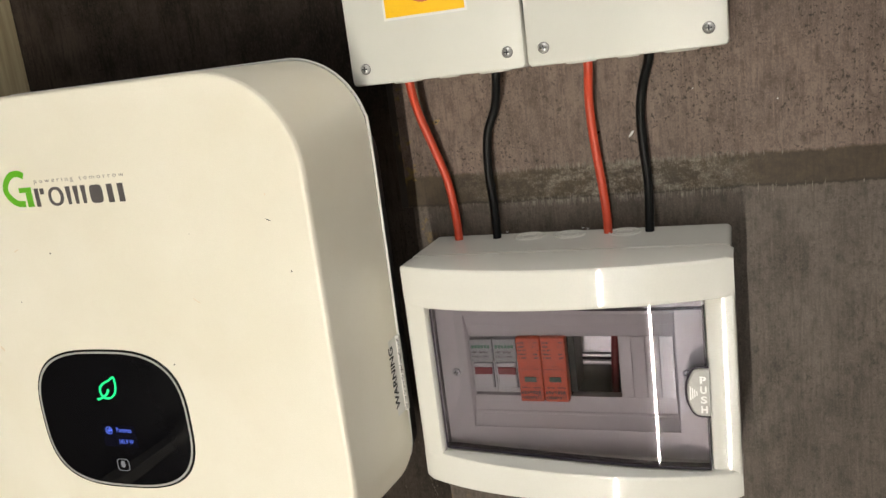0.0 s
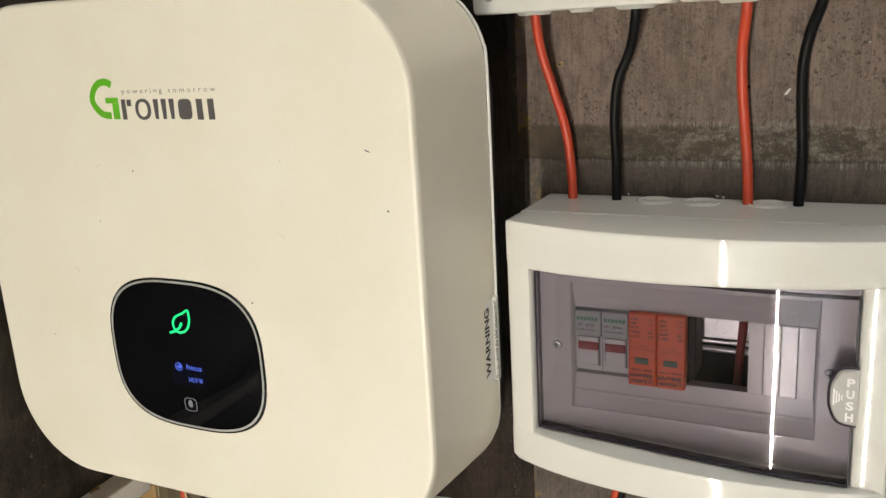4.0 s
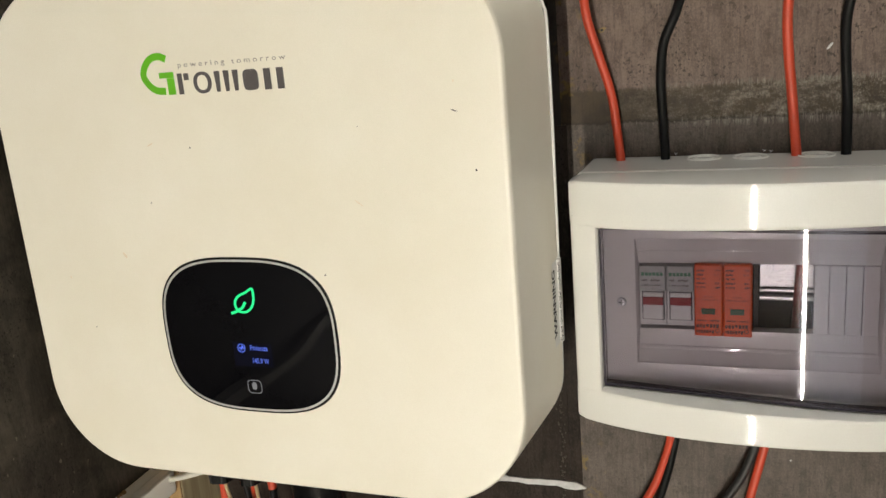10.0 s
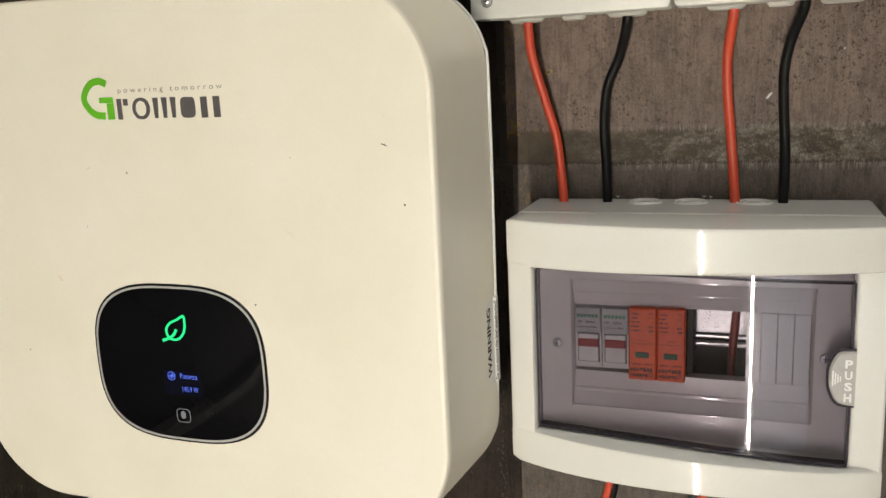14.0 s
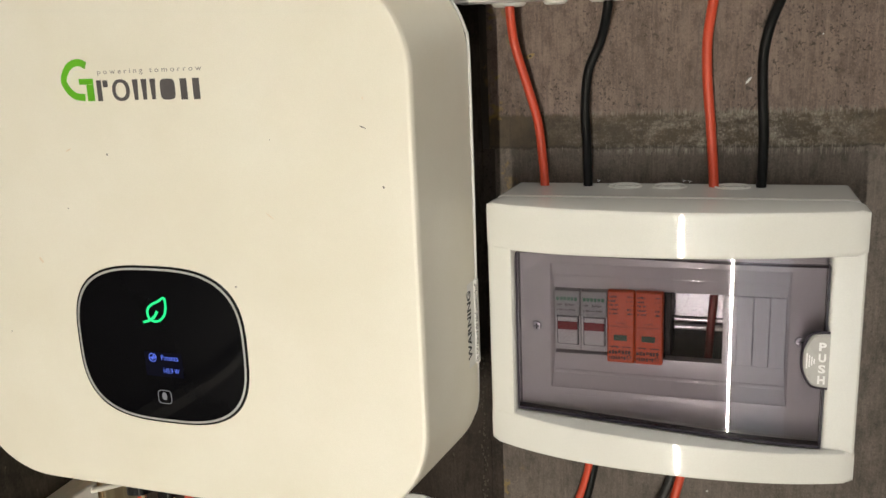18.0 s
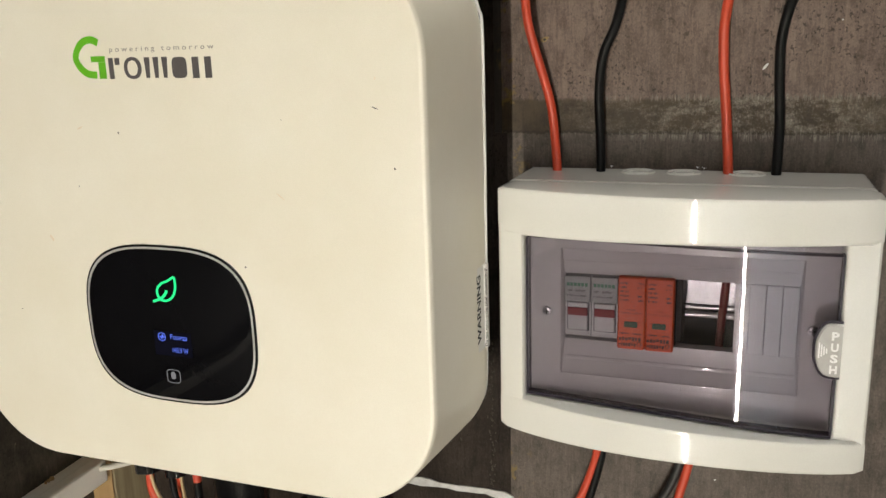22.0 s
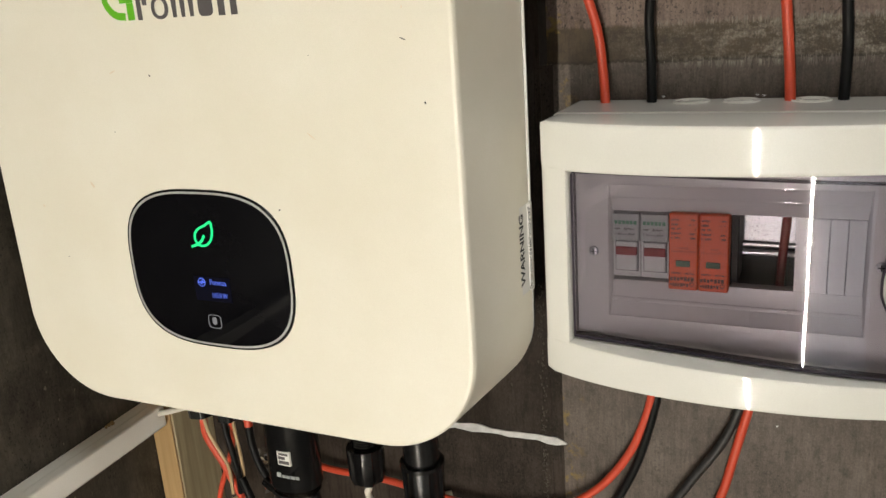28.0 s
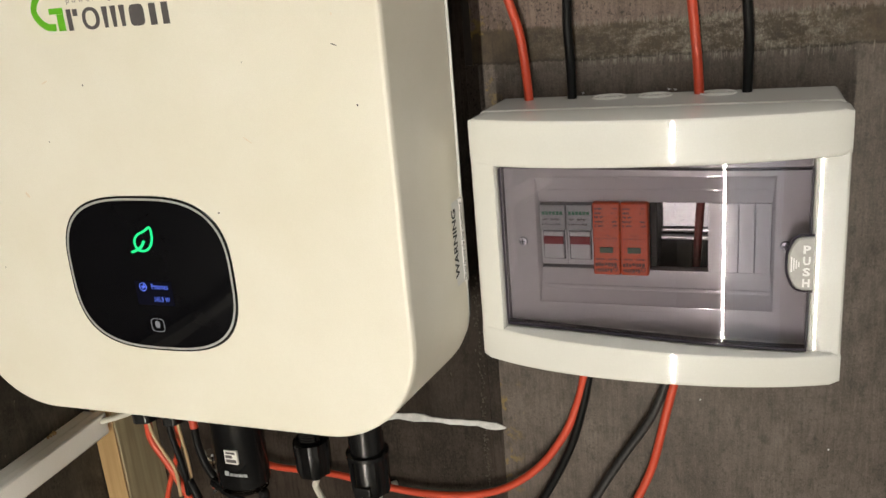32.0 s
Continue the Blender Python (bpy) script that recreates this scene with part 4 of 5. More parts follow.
part("clip", block(-0.342, -0.328, 0.5130, 0.5150, 1.068, 1.080, 0.001), BLACK, gland)
stick = part("data_stick", lathe(-0.459, 0.541, [(1.0535, 0.70, 0), (1.0540, 0.93, 0), (1.0560, 1.0, 0), (UB, 1.0, 0)], 48, rx=0.0230, ry=0.0185), BLACK, inv, "black cylindrical data stick")
part("code_label", plate([(-0.4604, 1.0805), (-0.4487, 1.0805), (-0.4487, 1.0925), (-0.4604, 1.0925)], 0.5219, 0.5240), PAPER, stick, "small white square label")
bars([(-0.4593, -0.4498, 1.0818, 1.0846), (-0.4593, -0.4532, 1.0858, 1.0884), (-0.4587, -0.4502, 1.0895, 1.0914)], 0.5216, INK, stick)
bars([(-0.4632, -0.4592, 1.0688, 1.0728), (-0.4582, -0.4552, 1.0688, 1.0712), (-0.4544, -0.4512, 1.0688, 1.0712), (-0.4504, -0.4464, 1.0690, 1.0716), (-0.4456, -0.4422, 1.0694, 1.0720)], 0.5222, GREY_LABEL, stick)
part("lock_ring", lathe(-0.459, 0.541, [(1.0485, 0.75, 0), (1.0490, 0.9, 0), (1.0532, 0.9, 0)], 48, rx=0.0230, ry=0.0185), CLEAR, stick, "clear plastic collar")

# ---- distribution box ----
BX0, BX1, BZ0, BZ1, BYE = -0.2495, -0.0095, 1.1690, 1.3465, 0.568
def front_y(x):
    u = (x - (BX0 + BX1) / 2 - 0.0065) / ((BX1 - BX0) / 2)
    return BYE - 0.016 * (1 - u * u) - 0.006 * (1 - u ** 4) - 0.0012
WX0, WX1, WZ0, WZ1 = -0.2295, -0.0295, 1.1965, 1.3135
dbox = thing("distribution_box", ((BX0 + BX1) / 2, WALL, BZ0), "white plastic distribution box with a smoked clear door", "fuse box")
bm = bmesh.new()
rings = []
for inset, y in ((0.0016, 0.5945), (0.0016, 0.6535), (0.0036, 0.654), (0.0036, WALL - 0.0004)):
    rings.append([(x, y, z) for x, z in rounded_rect((BX0 + BX1) / 2, (BZ0 + BZ1) / 2, BX1 - BX0 - 2 * inset, BZ1 - BZ0 - 2 * inset + 0.0052, 0.004, 4)])
inner = [[(x, y, z) for x, z in rounded_rect((BX0 + BX1) / 2, (BZ0 + BZ1) / 2, BX1 - BX0 - 0.014, BZ1 - BZ0 - 0.008, 0.004, 4)] for y in (0.652, 0.5945)]
loft(bm, rings + inner, cap=False)
n_ = len(inner[0])
bm.verts.ensure_lookup_table()
bm.faces.new([bm.verts[4 * n_ + i] for i in range(n_)])
for i in range(n_):
    bm.faces.new((bm.verts[5 * n_ + i], bm.verts[5 * n_ + (i + 1) % n_], bm.verts[(i + 1) % n_], bm.verts[i]))
bmesh.ops.recalc_face_normals(bm, faces=bm.faces)
part("back_box", smooth(bm, 40), PLASTIC, dbox, "white plastic back box")

bm = bmesh.new()
YB = 0.594
def splay(x):
    """The window grows a little taller towards its latch."""
    return max(0.0, min(1.0, (x - WX0) / (WX1 - WX0)))
def bar_across(z0, z1, lift0, lift1, cuts=40, b=0.0022):
    rows = []
    for k in range(cuts + 1):
        x = BX0 + (BX1 - BX0) * k / cuts
        e = b * 0.9 if k in (0, cuts) else 0.0
        f, lo, hi = front_y(x), z0 + lift0 * splay(x), z1 + lift1 * splay(x)
        rows.append([(x, YB, lo + e), (x, f + b, lo + e), (x, f + 0.3 * b + e, lo + 0.3 * b + e), (x, f + e, lo + b + e), (x, f + e, lo + 1.35 * b + e), (x, f + e, hi - 1.35 * b - e), (x, f + e, hi - b - e), (x, f + 0.3 * b + e, hi - 0.3 * b - e), (x, f + b, hi - e), (x, YB, hi - e)])
    return rows
loft(bm, bar_across(WZ1 + 0.0006, BZ1, 0.0040, 0.0))
loft(bm, bar_across(BZ0, WZ0 - 0.001, 0.0, -0.0048))
fl = front_y(BX0)
left_bar = [(BX0 + 0.0002, YB), (BX0 + 0.0002, fl + 0.0022), (BX0 + 0.0008, fl + 0.0008)] + [(x, front_y(x) + 0.0005) for x in (BX0 + 0.0024, BX0 + 0.006, BX0 + 0.010, BX0 + 0.014, WX0 - 0.0026)]
left_bar += [(WX0 - 0.0012, front_y(WX0) + 0.0012), (WX0 - 0.0004, front_y(WX0) + 0.0026), (WX0, front_y(WX0) + 0.005), (WX0, YB)]
right_bar = [(BX1 - 0.0002, YB), (BX1 - 0.0002, 0.5672), (BX1 - 0.0006, 0.5658)]
for k in range(13):
    u = 0.0132 - 0.0168 * k / 12
    right_bar.append((-0.0245 + u, 0.5652 - 0.072 * u + 3.0 * u * u))
right_bar += [(WX1 + 0.0007, 0.5659), (WX1 + 0.0002, 0.5668), (WX1, 0.5682), (WX1, YB)]
for bar in (left_bar, right_bar):
    loft(bm, [[(x, y, z) for x, y in bar] for z in (WZ0 - 0.009, WZ1 + 0.008)])
bmesh.ops.recalc_face_normals(bm, faces=bm.faces)
part("front_frame", smooth(bm, 30), PLASTIC, dbox, "glossy white bowed front frame")

def door_y(x):
    """The door bows most beside its latch and runs nearly flat towards its hinge."""
    return 0.5592 + (1.2 * (x + 0.0765) ** 2 if x > -0.1 else 0.00066 + 0.0564 * (-0.1 - x) + (0.25 * (-0.1 - x) ** 2 if x > -0.13 else 0.000225 + 0.015 * (-0.13 - x)))
def curved_sheet(x0, x1, z0, z1, back, thick, cuts=30, fall=0.0, rise=0.0):
    rows = []
    for k in range(cuts + 1):
        x = x0 + (x1 - x0) * k / cuts
        f, lo, hi = door_y(x) + back, z0 - fall * k / cuts, z1 + rise * k / cuts
        rows.append([(x, f, lo), (x, f, hi), (x, f + thick, hi), (x, f + thick, lo)])
    return loft(bmesh.new(), rows)
door = part("door", smooth(curved_sheet(WX0 + 0.0018, WX1 - 0.0018, WZ0 + 0.0020, WZ1 - 0.0004, 0.0004, 0.0018, fall=0.0048, rise=0.0040), 30), SMOKE, dbox, "smoked clear bowed door")
part("door_edge", smooth(curved_sheet(WX0 + 0.0006, WX1 - 0.0006, WZ0 + 0.0003, WZ0 + 0.0021, 0.0, 0.0070, fall=0.0048, rise=-0.0048), 30), SMOKE_EDGE, door, "dark lower edge")
part("door_edge", smooth(curved_sheet(WX0 + 0.0006, WX1 - 0.0006, WZ1 - 0.0022, WZ1 - 0.0009, 0.0023, 0.0040, fall=0.0014, rise=-0.0014), 30), SMOKE_EDGE, door, "dark upper edge")
for x0, x1 in ((WX0 + 0.0003, WX0 + 0.0017), (WX1 - 0.0017, WX1 - 0.0003)):
    part("door_edge", block(x0, x1, door_y(x0), door_y(x0) + 0.009, WZ0 + 0.0022 - 0.0048 * splay(x0), WZ1 - 0.0022, 0.0003), SMOKE_EDGE, door)

# latch with its word
LX, LZ = -0.0286, 1.2522
half = [(0.0002, 0.0174), (-0.0060, 0.0172), (-0.0092, 0.0162), (-0.0115, 0.0135), (-0.0134, 0.0092), (-0.0146, 0.0045)]
arc = [(LX + x, LZ - z) for x, z in half] + [(LX + x, LZ + z) for x, z in half[::-1]]
ly = 0.5568
part("latch_edge", sweep([(LX + (x - LX) * 1.05 if x < LX else x, ly + 0.0022, LZ + (z - LZ) * 1.05) for x, z in arc], 0.0008, 8, 3), SMOKE_EDGE, door, "dark rim round the latch")
low_ring = [(LX + (x - LX) * 0.93, LZ + (z - LZ) * 0.94) for x, z in arc]
latch = part("latch", loft(bmesh.new(), [[(x, ly, z) for x, z in low_ring], [(x, ly + 0.0010, z) for x, z in arc], [(x, ly + 0.0040, z) for x, z in arc]]), LATCH, door, "frosted grey push latch")
for k, ch in enumerate("PUSH"):
    writing(ch, LX - 0.0060, LZ + 0.0072 - 0.0072 * k, 0.0043, ly - 0.0003, INK_WHITE, latch, height=0.0052, bold=0.04)
for k in range(4):
    h = 0.0050 - 0.0011 * k
    part("ridge", block(LX - 0.0129 + 0.0014 * k, LX - 0.0121 + 0.0014 * k, ly - 0.0004, ly + 0.0002, LZ - h, LZ + h, 0), INK_WHITE, latch)

# inner mask with its opening
PY = 0.5775
OX0, OX1, OZ0, OZ1 = -0.2045, -0.0525, 1.2365, 1.2845
RX0, RX1, RZ0, RZ1 = -0.2065, -0.0505, 1.2115, 1.3035
def rect(x0, x1, z0, z1, y):
    return [(x0, y, z0), (x1, y, z0), (x1, y, z1), (x0, y, z1)]
bm = loft(bmesh.new(), [rect(-0.2335, -0.0255, 1.188, 1.322, PY + 0.016), rect(-0.2335, -0.0255, 1.188, 1.322, PY), rect(RX0, RX1, RZ0, RZ1, PY), rect(RX0 + 0.0008, RX1 - 0.0008, RZ0 + 0.0022, RZ1 - 0.0022, PY + 0.0012),
                        rect(OX0, OX1, OZ0, OZ1, PY + 0.0048), rect(OX0, OX1, OZ0, OZ1, PY + 0.014)], cap=False)
mask = part("inner_mask", smooth(bm, 20), MASK, dbox, "grey-white inner cover plate")
for z, y, r in ((RZ1 - 0.0004, 0.0002, 0.0008), (1.2938, 0.0030, 0.0008), (1.2233, 0.0031, 0.0018), (RZ0 + 0.0002, 0.0002, 0.0007), (RZ0 - 0.0042, 0.0001, 0.0005)):
    part("moulded_ridge", sweep([(RX0 + 0.002, PY + y, z), (-0.13, PY + y, z), (RX1 - 0.002, PY + y, z)], r, 20, 4, flat=0.4), RIDGE, mask)
part("blanking_strip", block(-0.0915, -0.0826, PY + 0.0044, PY + 0.0075, OZ0 + 0.0002, OZ1 - 0.0002, 0.0002), MASK, mask)
for k in range(3):
    x0 = -0.0824 + k * 0.0100
    part("blanking_strip", block(x0, x0 + 0.0097, PY + 0.0040, PY + 0.0075, OZ0 + 0.0002, OZ1 - 0.0002, 0.0005), MASK_GLOSS, mask)
for x, z in ((-0.2163, 1.2572), (-0.0440, 1.2575)):
    sc = part("screw", disc((x, PY + 0.0005, z), (0, -1, 0), 0.0033, 0.0022, 20, 0.0003), SCREW, dbox, "small steel cross-head screw")
    part("slot", block(x - 0.0020, x + 0.0020, PY - 0.0022, PY - 0.0010, z - 0.0004, z + 0.0004, 0), DARK, sc)
    part("slot", block(x - 0.0004, x + 0.0004, PY - 0.0023, PY - 0.0010, z - 0.0020, z + 0.0020, 0), DARK, sc)
rail = part("mounting_rail", block(-0.235, -0.022, 0.6235, 0.6250, 1.2220, 1.2580, 0.0004), DARK, dbox, "dark mounting rail")
part("rail_lip", block(-0.235, -0.022, 0.6175, 0.6215, 1.2475, 1.2515, 0.0015), STEEL, rail, "bright steel lip")
part("rail_lip", block(-0.235, -0.022, 0.6190, 0.6210, 1.2535, 1.2560, 0.0008), STEEL, rail)
part("cover_sheet", block(-0.235, -0.022, 0.6215, 0.6230, 1.2565, 1.3300, 0.0004), SHEET, dbox, "dull metal sheet behind the rail")
for x in (-0.1635, -0.1315, -0.0885):
    ko = part("knockout", hoop((x, 0.6405, BZ1 + 0.0012), (0, 0, 1), 0.0118, 0.0009), PLASTIC, dbox)
    part("knockout_ring", hoop((x, 0.6405, BZ1 + 0.0012), (0, 0, 1), 0.0070, 0.0007), PLASTIC, ko)

random.seed(8)
for x, y in ((-0.1838, 0.6480), (-0.1225, 0.6505), (-0.1180, 0.6470)):
    curl = thing("plastic_shaving", (x, y, BZ1 + 0.0027), "tiny white plastic shaving lying on the distribution box", "shaving")
    part("shaving", sweep([(x + 0.0004 * k * math.cos(2.1 * k), y + 0.0005 * math.sin(2.3 * k), BZ1 + 0.0029 + 0.0003 * k) for k in range(6)], 0.00016, 5, 3), INK_WHITE, curl)

# ---- devices on the rail ----
def breaker(x0):
    x1, fy = x0 + 0.0184, 0.5800
    b = thing("circuit_breaker", (x0, 0.6235, 1.2365), "white modular circuit breaker with a red indicator bar", "circuit breaker", "breakers in the distribution box")
    body = part("breaker_body", block(x0, x1, fy + 0.0022, 0.623, 1.2390, 1.2835, 0.0006), DEVICE, b, "white body")
    plate_ = part("label_plate", block(x0 + 0.0003, x1 - 0.0003, fy - 0.0010, fy + 0.003, 1.2648, 1.2833, 0.0007), GREY_LABEL, b, "grey printed label plate")
    bars([(x0 + 0.0018 + 0.0025 * k, x0 + 0.0037 + 0.0025 * k, 1.2762, 1.2786) for k in range(6)], fy - 0.0013, INK_GREEN, plate_)
    bars(type_rows([(x0 + 0.0020, x0 + 0.0062, 1.2722, 0.0014), (x0 + 0.0080, x0 + 0.0160, 1.2721, 0.0017), (x0 + 0.0018, x0 + 0.0062, 1.2688, 0.0012), (x0 + 0.0108, x0 + 0.0158, 1.2688, 0.0012)], 5) + [(x0 + 0.0066, x0 + 0.0100, 1.2690, 1.2694)], fy - 0.0013, INK, plate_)
    tog = part("toggle", block(x0 + 0.0024, x1 - 0.0022, fy - 0.0004, fy + 0.004, 1.2442, 1.2640, 0.0005), DEVICE, b, "white rocker toggle")
    part("indicator", block(x0 + 0.0024, x1 - 0.0022, fy - 0.0010, fy + 0.001, 1.2548, 1.2606, 0.0003), TOGGLE_RED, tog, "dark red indicator bar")
    part("toggle_gap", block(x0 + 0.0016, x1 - 0.0014, fy + 0.0019, fy + 0.0030, 1.2432, 1.2646, 0), DARK, tog)
    return b
first = breaker(-0.2043)
copy_thing(first, Matrix.Translation(first.location + Vector((0.0186, 0, 0))))

def surge(x0):
    x1, fy = x0 + 0.0186, 0.5772
    s = thing("surge_protector", (x0, 0.6235, 1.2335), "orange plug-in surge protector with a green status window", "surge protector", "surge protectors in the distribution box")
    part("black_base", block(x0 + 0.0002, x1 + 0.0008, fy + 0.008, 0.623, 1.2345, 1.2840, 0.0006), BLACK, s, "black base")
    cart = part("cartridge", block(x0, x1, fy, fy + 0.0105, 1.2337, 1.2852, 0.0012), ORANGE, s, "orange plug-in cartridge")
    part("status_window", block(x0 + 0.0046, x0 + 0.0136, fy - 0.0004, fy + 0.001, 1.2498, 1.2540, 0.0004), GREEN_WIN, cart, "small green status window")
    lines = []
    for k, (w0, w1) in enumerate(((0.0052, 0.0030), (0.0046, 0.0038), (0.0060, 0.0028), (0.0064, 0.0034), (0.0058, 0.0030))):
        z = 1.2805 - 0.0030 * k
        lines += [(x0 + 0.0016, x0 + 0.0016 + w0, z, 0.0013), (x0 + 0.0168 - w1, x0 + 0.0168, z, 0.0013)]
    lines += [(x0 + 0.0020, x0 + 0.0166, 1.2448, 0.0011), (x0 + 0.0012, x0 + 0.0174, 1.2402, 0.0026), (x0 + 0.0012, x0 + 0.0128, 1.2362, 0.0023)]
    bars(type_rows(lines, 3), fy - 0.0003, INK_BROWN, cart)
    part("mark_ring", hoop((x0 + 0.0150, fy - 0.0002, 1.2382), (0, 1, 0), 0.0013, 0.0003, 14), INK_BROWN, cart)
    over = Matrix(((-1, 0, 0, 0), (0, 0, -1, 0), (0, -1, 0, 0), (0, 0, 0, 1)))
    writing("Surge Protective", x0 + 0.0168, 1.2606, 0.0150, fy - 0.0003, INK_BROWN, cart, turn=over, height=0.0013)
    writing("Device", x0 + 0.0120, 1.2630, 0.0055, fy - 0.0003, INK_BROWN, cart, turn=over, height=0.0013)
    return s
first = surge(-0.1671)
copy_thing(first, Matrix.Translation(first.location + Vector((0.0188, 0, 0))))

# added block stands in for the visible side of the black surge base
stop = thing("surge_base_side", (-0.1280, 0.6235, 1.2360), "narrow black block added to widen the surge protectors' black base", "end stop")
part("base_side_block", block(-0.1294, -0.1252, 0.5900, 0.6170, 1.2372, 1.2832, 0.0006), BLACK_CABLE, stop)

wire = thing("link_wire", (-0.099, 0.615, 1.19), "dark red wire running down inside the distribution box", "wire")
part("wire_run", sweep([(-0.0965, 0.617, 1.330), (-0.0975, 0.616, 1.29), (-0.1000, 0.614, 1.25), (-0.1015, 0.616, 1.215), (-0.1015, 0.620, 1.19)], 0.0028, 10), RED_WIRE, wire)

# ---- junction boxes above ----
JZ0, JZ1, JY, JW = 1.4805, 1.6155, 0.5955, 0.1345
jb = thing("junction_box", (-0.2098, WALL, JZ0), "light grey plastic junction box on the plywood wall", "junction box", "junction boxes")
jx = -0.2098
bm = loft(bmesh.new(), [[(x, y, z) for x, z in rounded_rect(jx, (JZ0 + JZ1) / 2, JW - 2 * i, JZ1 - JZ0 - 2 * i, 0.004, 4)] for i, y in ((0.0022, JY + 0.0175), (0.0015, JY + 0.018), (0.0022, WALL - 0.0004))])
part("box_body", smooth(bm, 40), JB_PLASTIC, jb)
bm = loft(bmesh.new(), [[(x, y, z) for x, z in rounded_rect(jx, (JZ0 + JZ1) / 2, JW - 2 * i, JZ1 - JZ0 - 2 * i, 0.0035, 6)] for i, y in ((0.0022, JY), (0.0006, JY + 0.0006), (0.0, JY + 0.002), (0.0, JY + 0.0172))])
lid = part("box_lid", smooth(bm, 40), JB_PLASTIC, jb, "flat screwed lid")
for sx, sz in ((-1, -1), (1, -1), (-1, 1), (1, 1)):
    x, z = jx + sx * 0.0550, (JZ0 + JZ1) / 2 + sz * 0.0553
    # dark hoop on the flat lid stands in for shade in the screw seat
    part("seat_shade", hoop((x, JY - 0.0001, z), (0, 1, 0), 0.0038, 0.00028, 20), STEEL_DARK, lid, "dark ring drawn as shade round the screw")
    sc = part("screw", disc((x, JY + 0.0003, z), (0, -1, 0), 0.0035, 0.0018, 18, 0.0006), STEEL, lid, "steel cross-head screw")
    part("slot", block(x - 0.0021, x + 0.0021, JY - 0.0023, JY - 0.0008, z - 0.00045, z + 0.00045, 0), DARK, sc)
    part("slot", block(x - 0.00045, x + 0.00045, JY - 0.0024, JY - 0.0008, z - 0.0021, z + 0.0021, 0), DARK, sc)
for x, r in ((jx - 0.036, 0.0125), (jx - 0.002, 0.0085), (jx + 0.035, 0.0135)):
    part("knockout", disc((x, 0.632, JZ0 + 0.0024), (0, 0, -1), r, 0.0042, 28), JB_PLASTIC, jb, "round knockout boss")
second = copy_thing(jb, Matrix.Translation(jb.location + Vector((0.1362, 0, 0))))
second.name = "junction_box"
sign = part("warning_sticker", plate([(-0.2445, 1.5252), (-0.1805, 1.5252), (-0.1805, 1.590), (-0.2445, 1.590)], JY - 0.0004, JY + 0.0001), PAPER, lid, "yellow warning sticker with a white border")
part("yellow_field", plate([(-0.2428, 1.5270), (-0.1822, 1.5270), (-0.1822, 1.588), (-0.2428, 1.588)], JY - 0.0007, JY - 0.0004), YELLOW, sign)
part("round_symbol", plate([(-0.2130 + 0.0135 * math.cos(a), 1.5485 + 0.0135 * math.sin(a)) for a in [k * math.pi / 14 for k in range(28)]], JY - 0.0010, JY - 0.0007), SIGN_RED, sign)
part("round_symbol", plate([(-0.2130 + 0.0095 * math.cos(a), 1.5485 + 0.0095 * math.sin(a)) for a in [k * math.pi / 14 for k in range(28)]], JY - 0.0013, JY - 0.0010), INK_WHITE, sign)

# ---- cables ----
def cable(points, radius, material, label, name="power_cable", category="cable", **kw):
    c = thing(name, points[-1], label, category)
    part("sheath", sweep(points, radius, 12, 7, **kw), material, c)
    return c
R = 0.0034
cable([(-0.2450, 0.630, 1.490), (-0.2448, 0.631, 1.4760), (-0.2446, 0.6405, 1.4536), (-0.2375, 0.6455, 1.4251), (-0.2296, 0.6475, 1.3964), (-0.2261, 0.6475, 1.3677), (-0.2228, 0.640, 1.3454), (-0.2228, 0.640, 1.33)], R, RED, "red cable between junction box and distribution box")
cable([(-0.1745, 0.630, 1.490), (-0.1748, 0.631, 1.4744), (-0.1816, 0.6435, 1.4521), (-0.1912, 0.6475, 1.4305), (-0.1937, 0.6475, 1.4033), (-0.1924, 0.6475, 1.3753), (-0.1903, 0.640, 1.3459), (-0.1903, 0.640, 1.33)], R, BLACK_CABLE, "black cable between junction box and distribution box")
cable([(-0.1045, 0.630, 1.490), (-0.1048, 0.631, 1.4749), (-0.1083, 0.6435, 1.4493), (-0.1078, 0.6465, 1.4234), (-0.1050, 0.6475, 1.3925), (-0.1027, 0.6475, 1.3655), (-0.1012, 0.640, 1.3454), (-0.1012, 0.640, 1.33)], R, RED, "red cable dropping into the distribution box")
cable([(-0.0610, 0.630, 1.490), (-0.0615, 0.632, 1.4764), (-0.0679, 0.6435, 1.4579), (-0.0716, 0.6475, 1.4373), (-0.0712, 0.6475, 1.4117), (-0.0694, 0.6475, 1.3813), (-0.0698, 0.640, 1.3454), (-0.0698, 0.640, 1.33)], R, BLACK_CABLE, "black cable dropping into the distribution box")
Y = 0.645
cable([(-0.189, 0.638, 1.19), (-0.1890, 0.641, 1.150), (-0.1896, 0.643, 1.1283), (-0.1944, Y, 1.1037), (-0.2075, Y, 1.0683), (-0.2315, Y, 1.0326), (-0.2620, Y, 1.0074), (-0.2960, Y, 0.9943), (-0.3375, Y, 0.9895), (-0.3745, Y, 0.9905), (-0.4120, Y, 0.9954), (-0.4510, Y, 0.9985), (-0.4980, Y, 0.9977), (-0.540, Y, 1.005)], R, RED, "red cable looping along the wall under the inverter")
cable([(-0.1835, 0.640, 1.19), (-0.1840, 0.643, 1.150), (-0.1857, Y, 1.1282), (-0.1925, Y, 1.0930), (-0.2050, Y, 1.0515), (-0.2265, Y, 1.0066), (-0.2600, Y, 0.9489), (-0.285, Y, 0.890), (-0.300, Y, 0.80)], R, BLACK_CABLE, "black cable hanging below the distribution box")
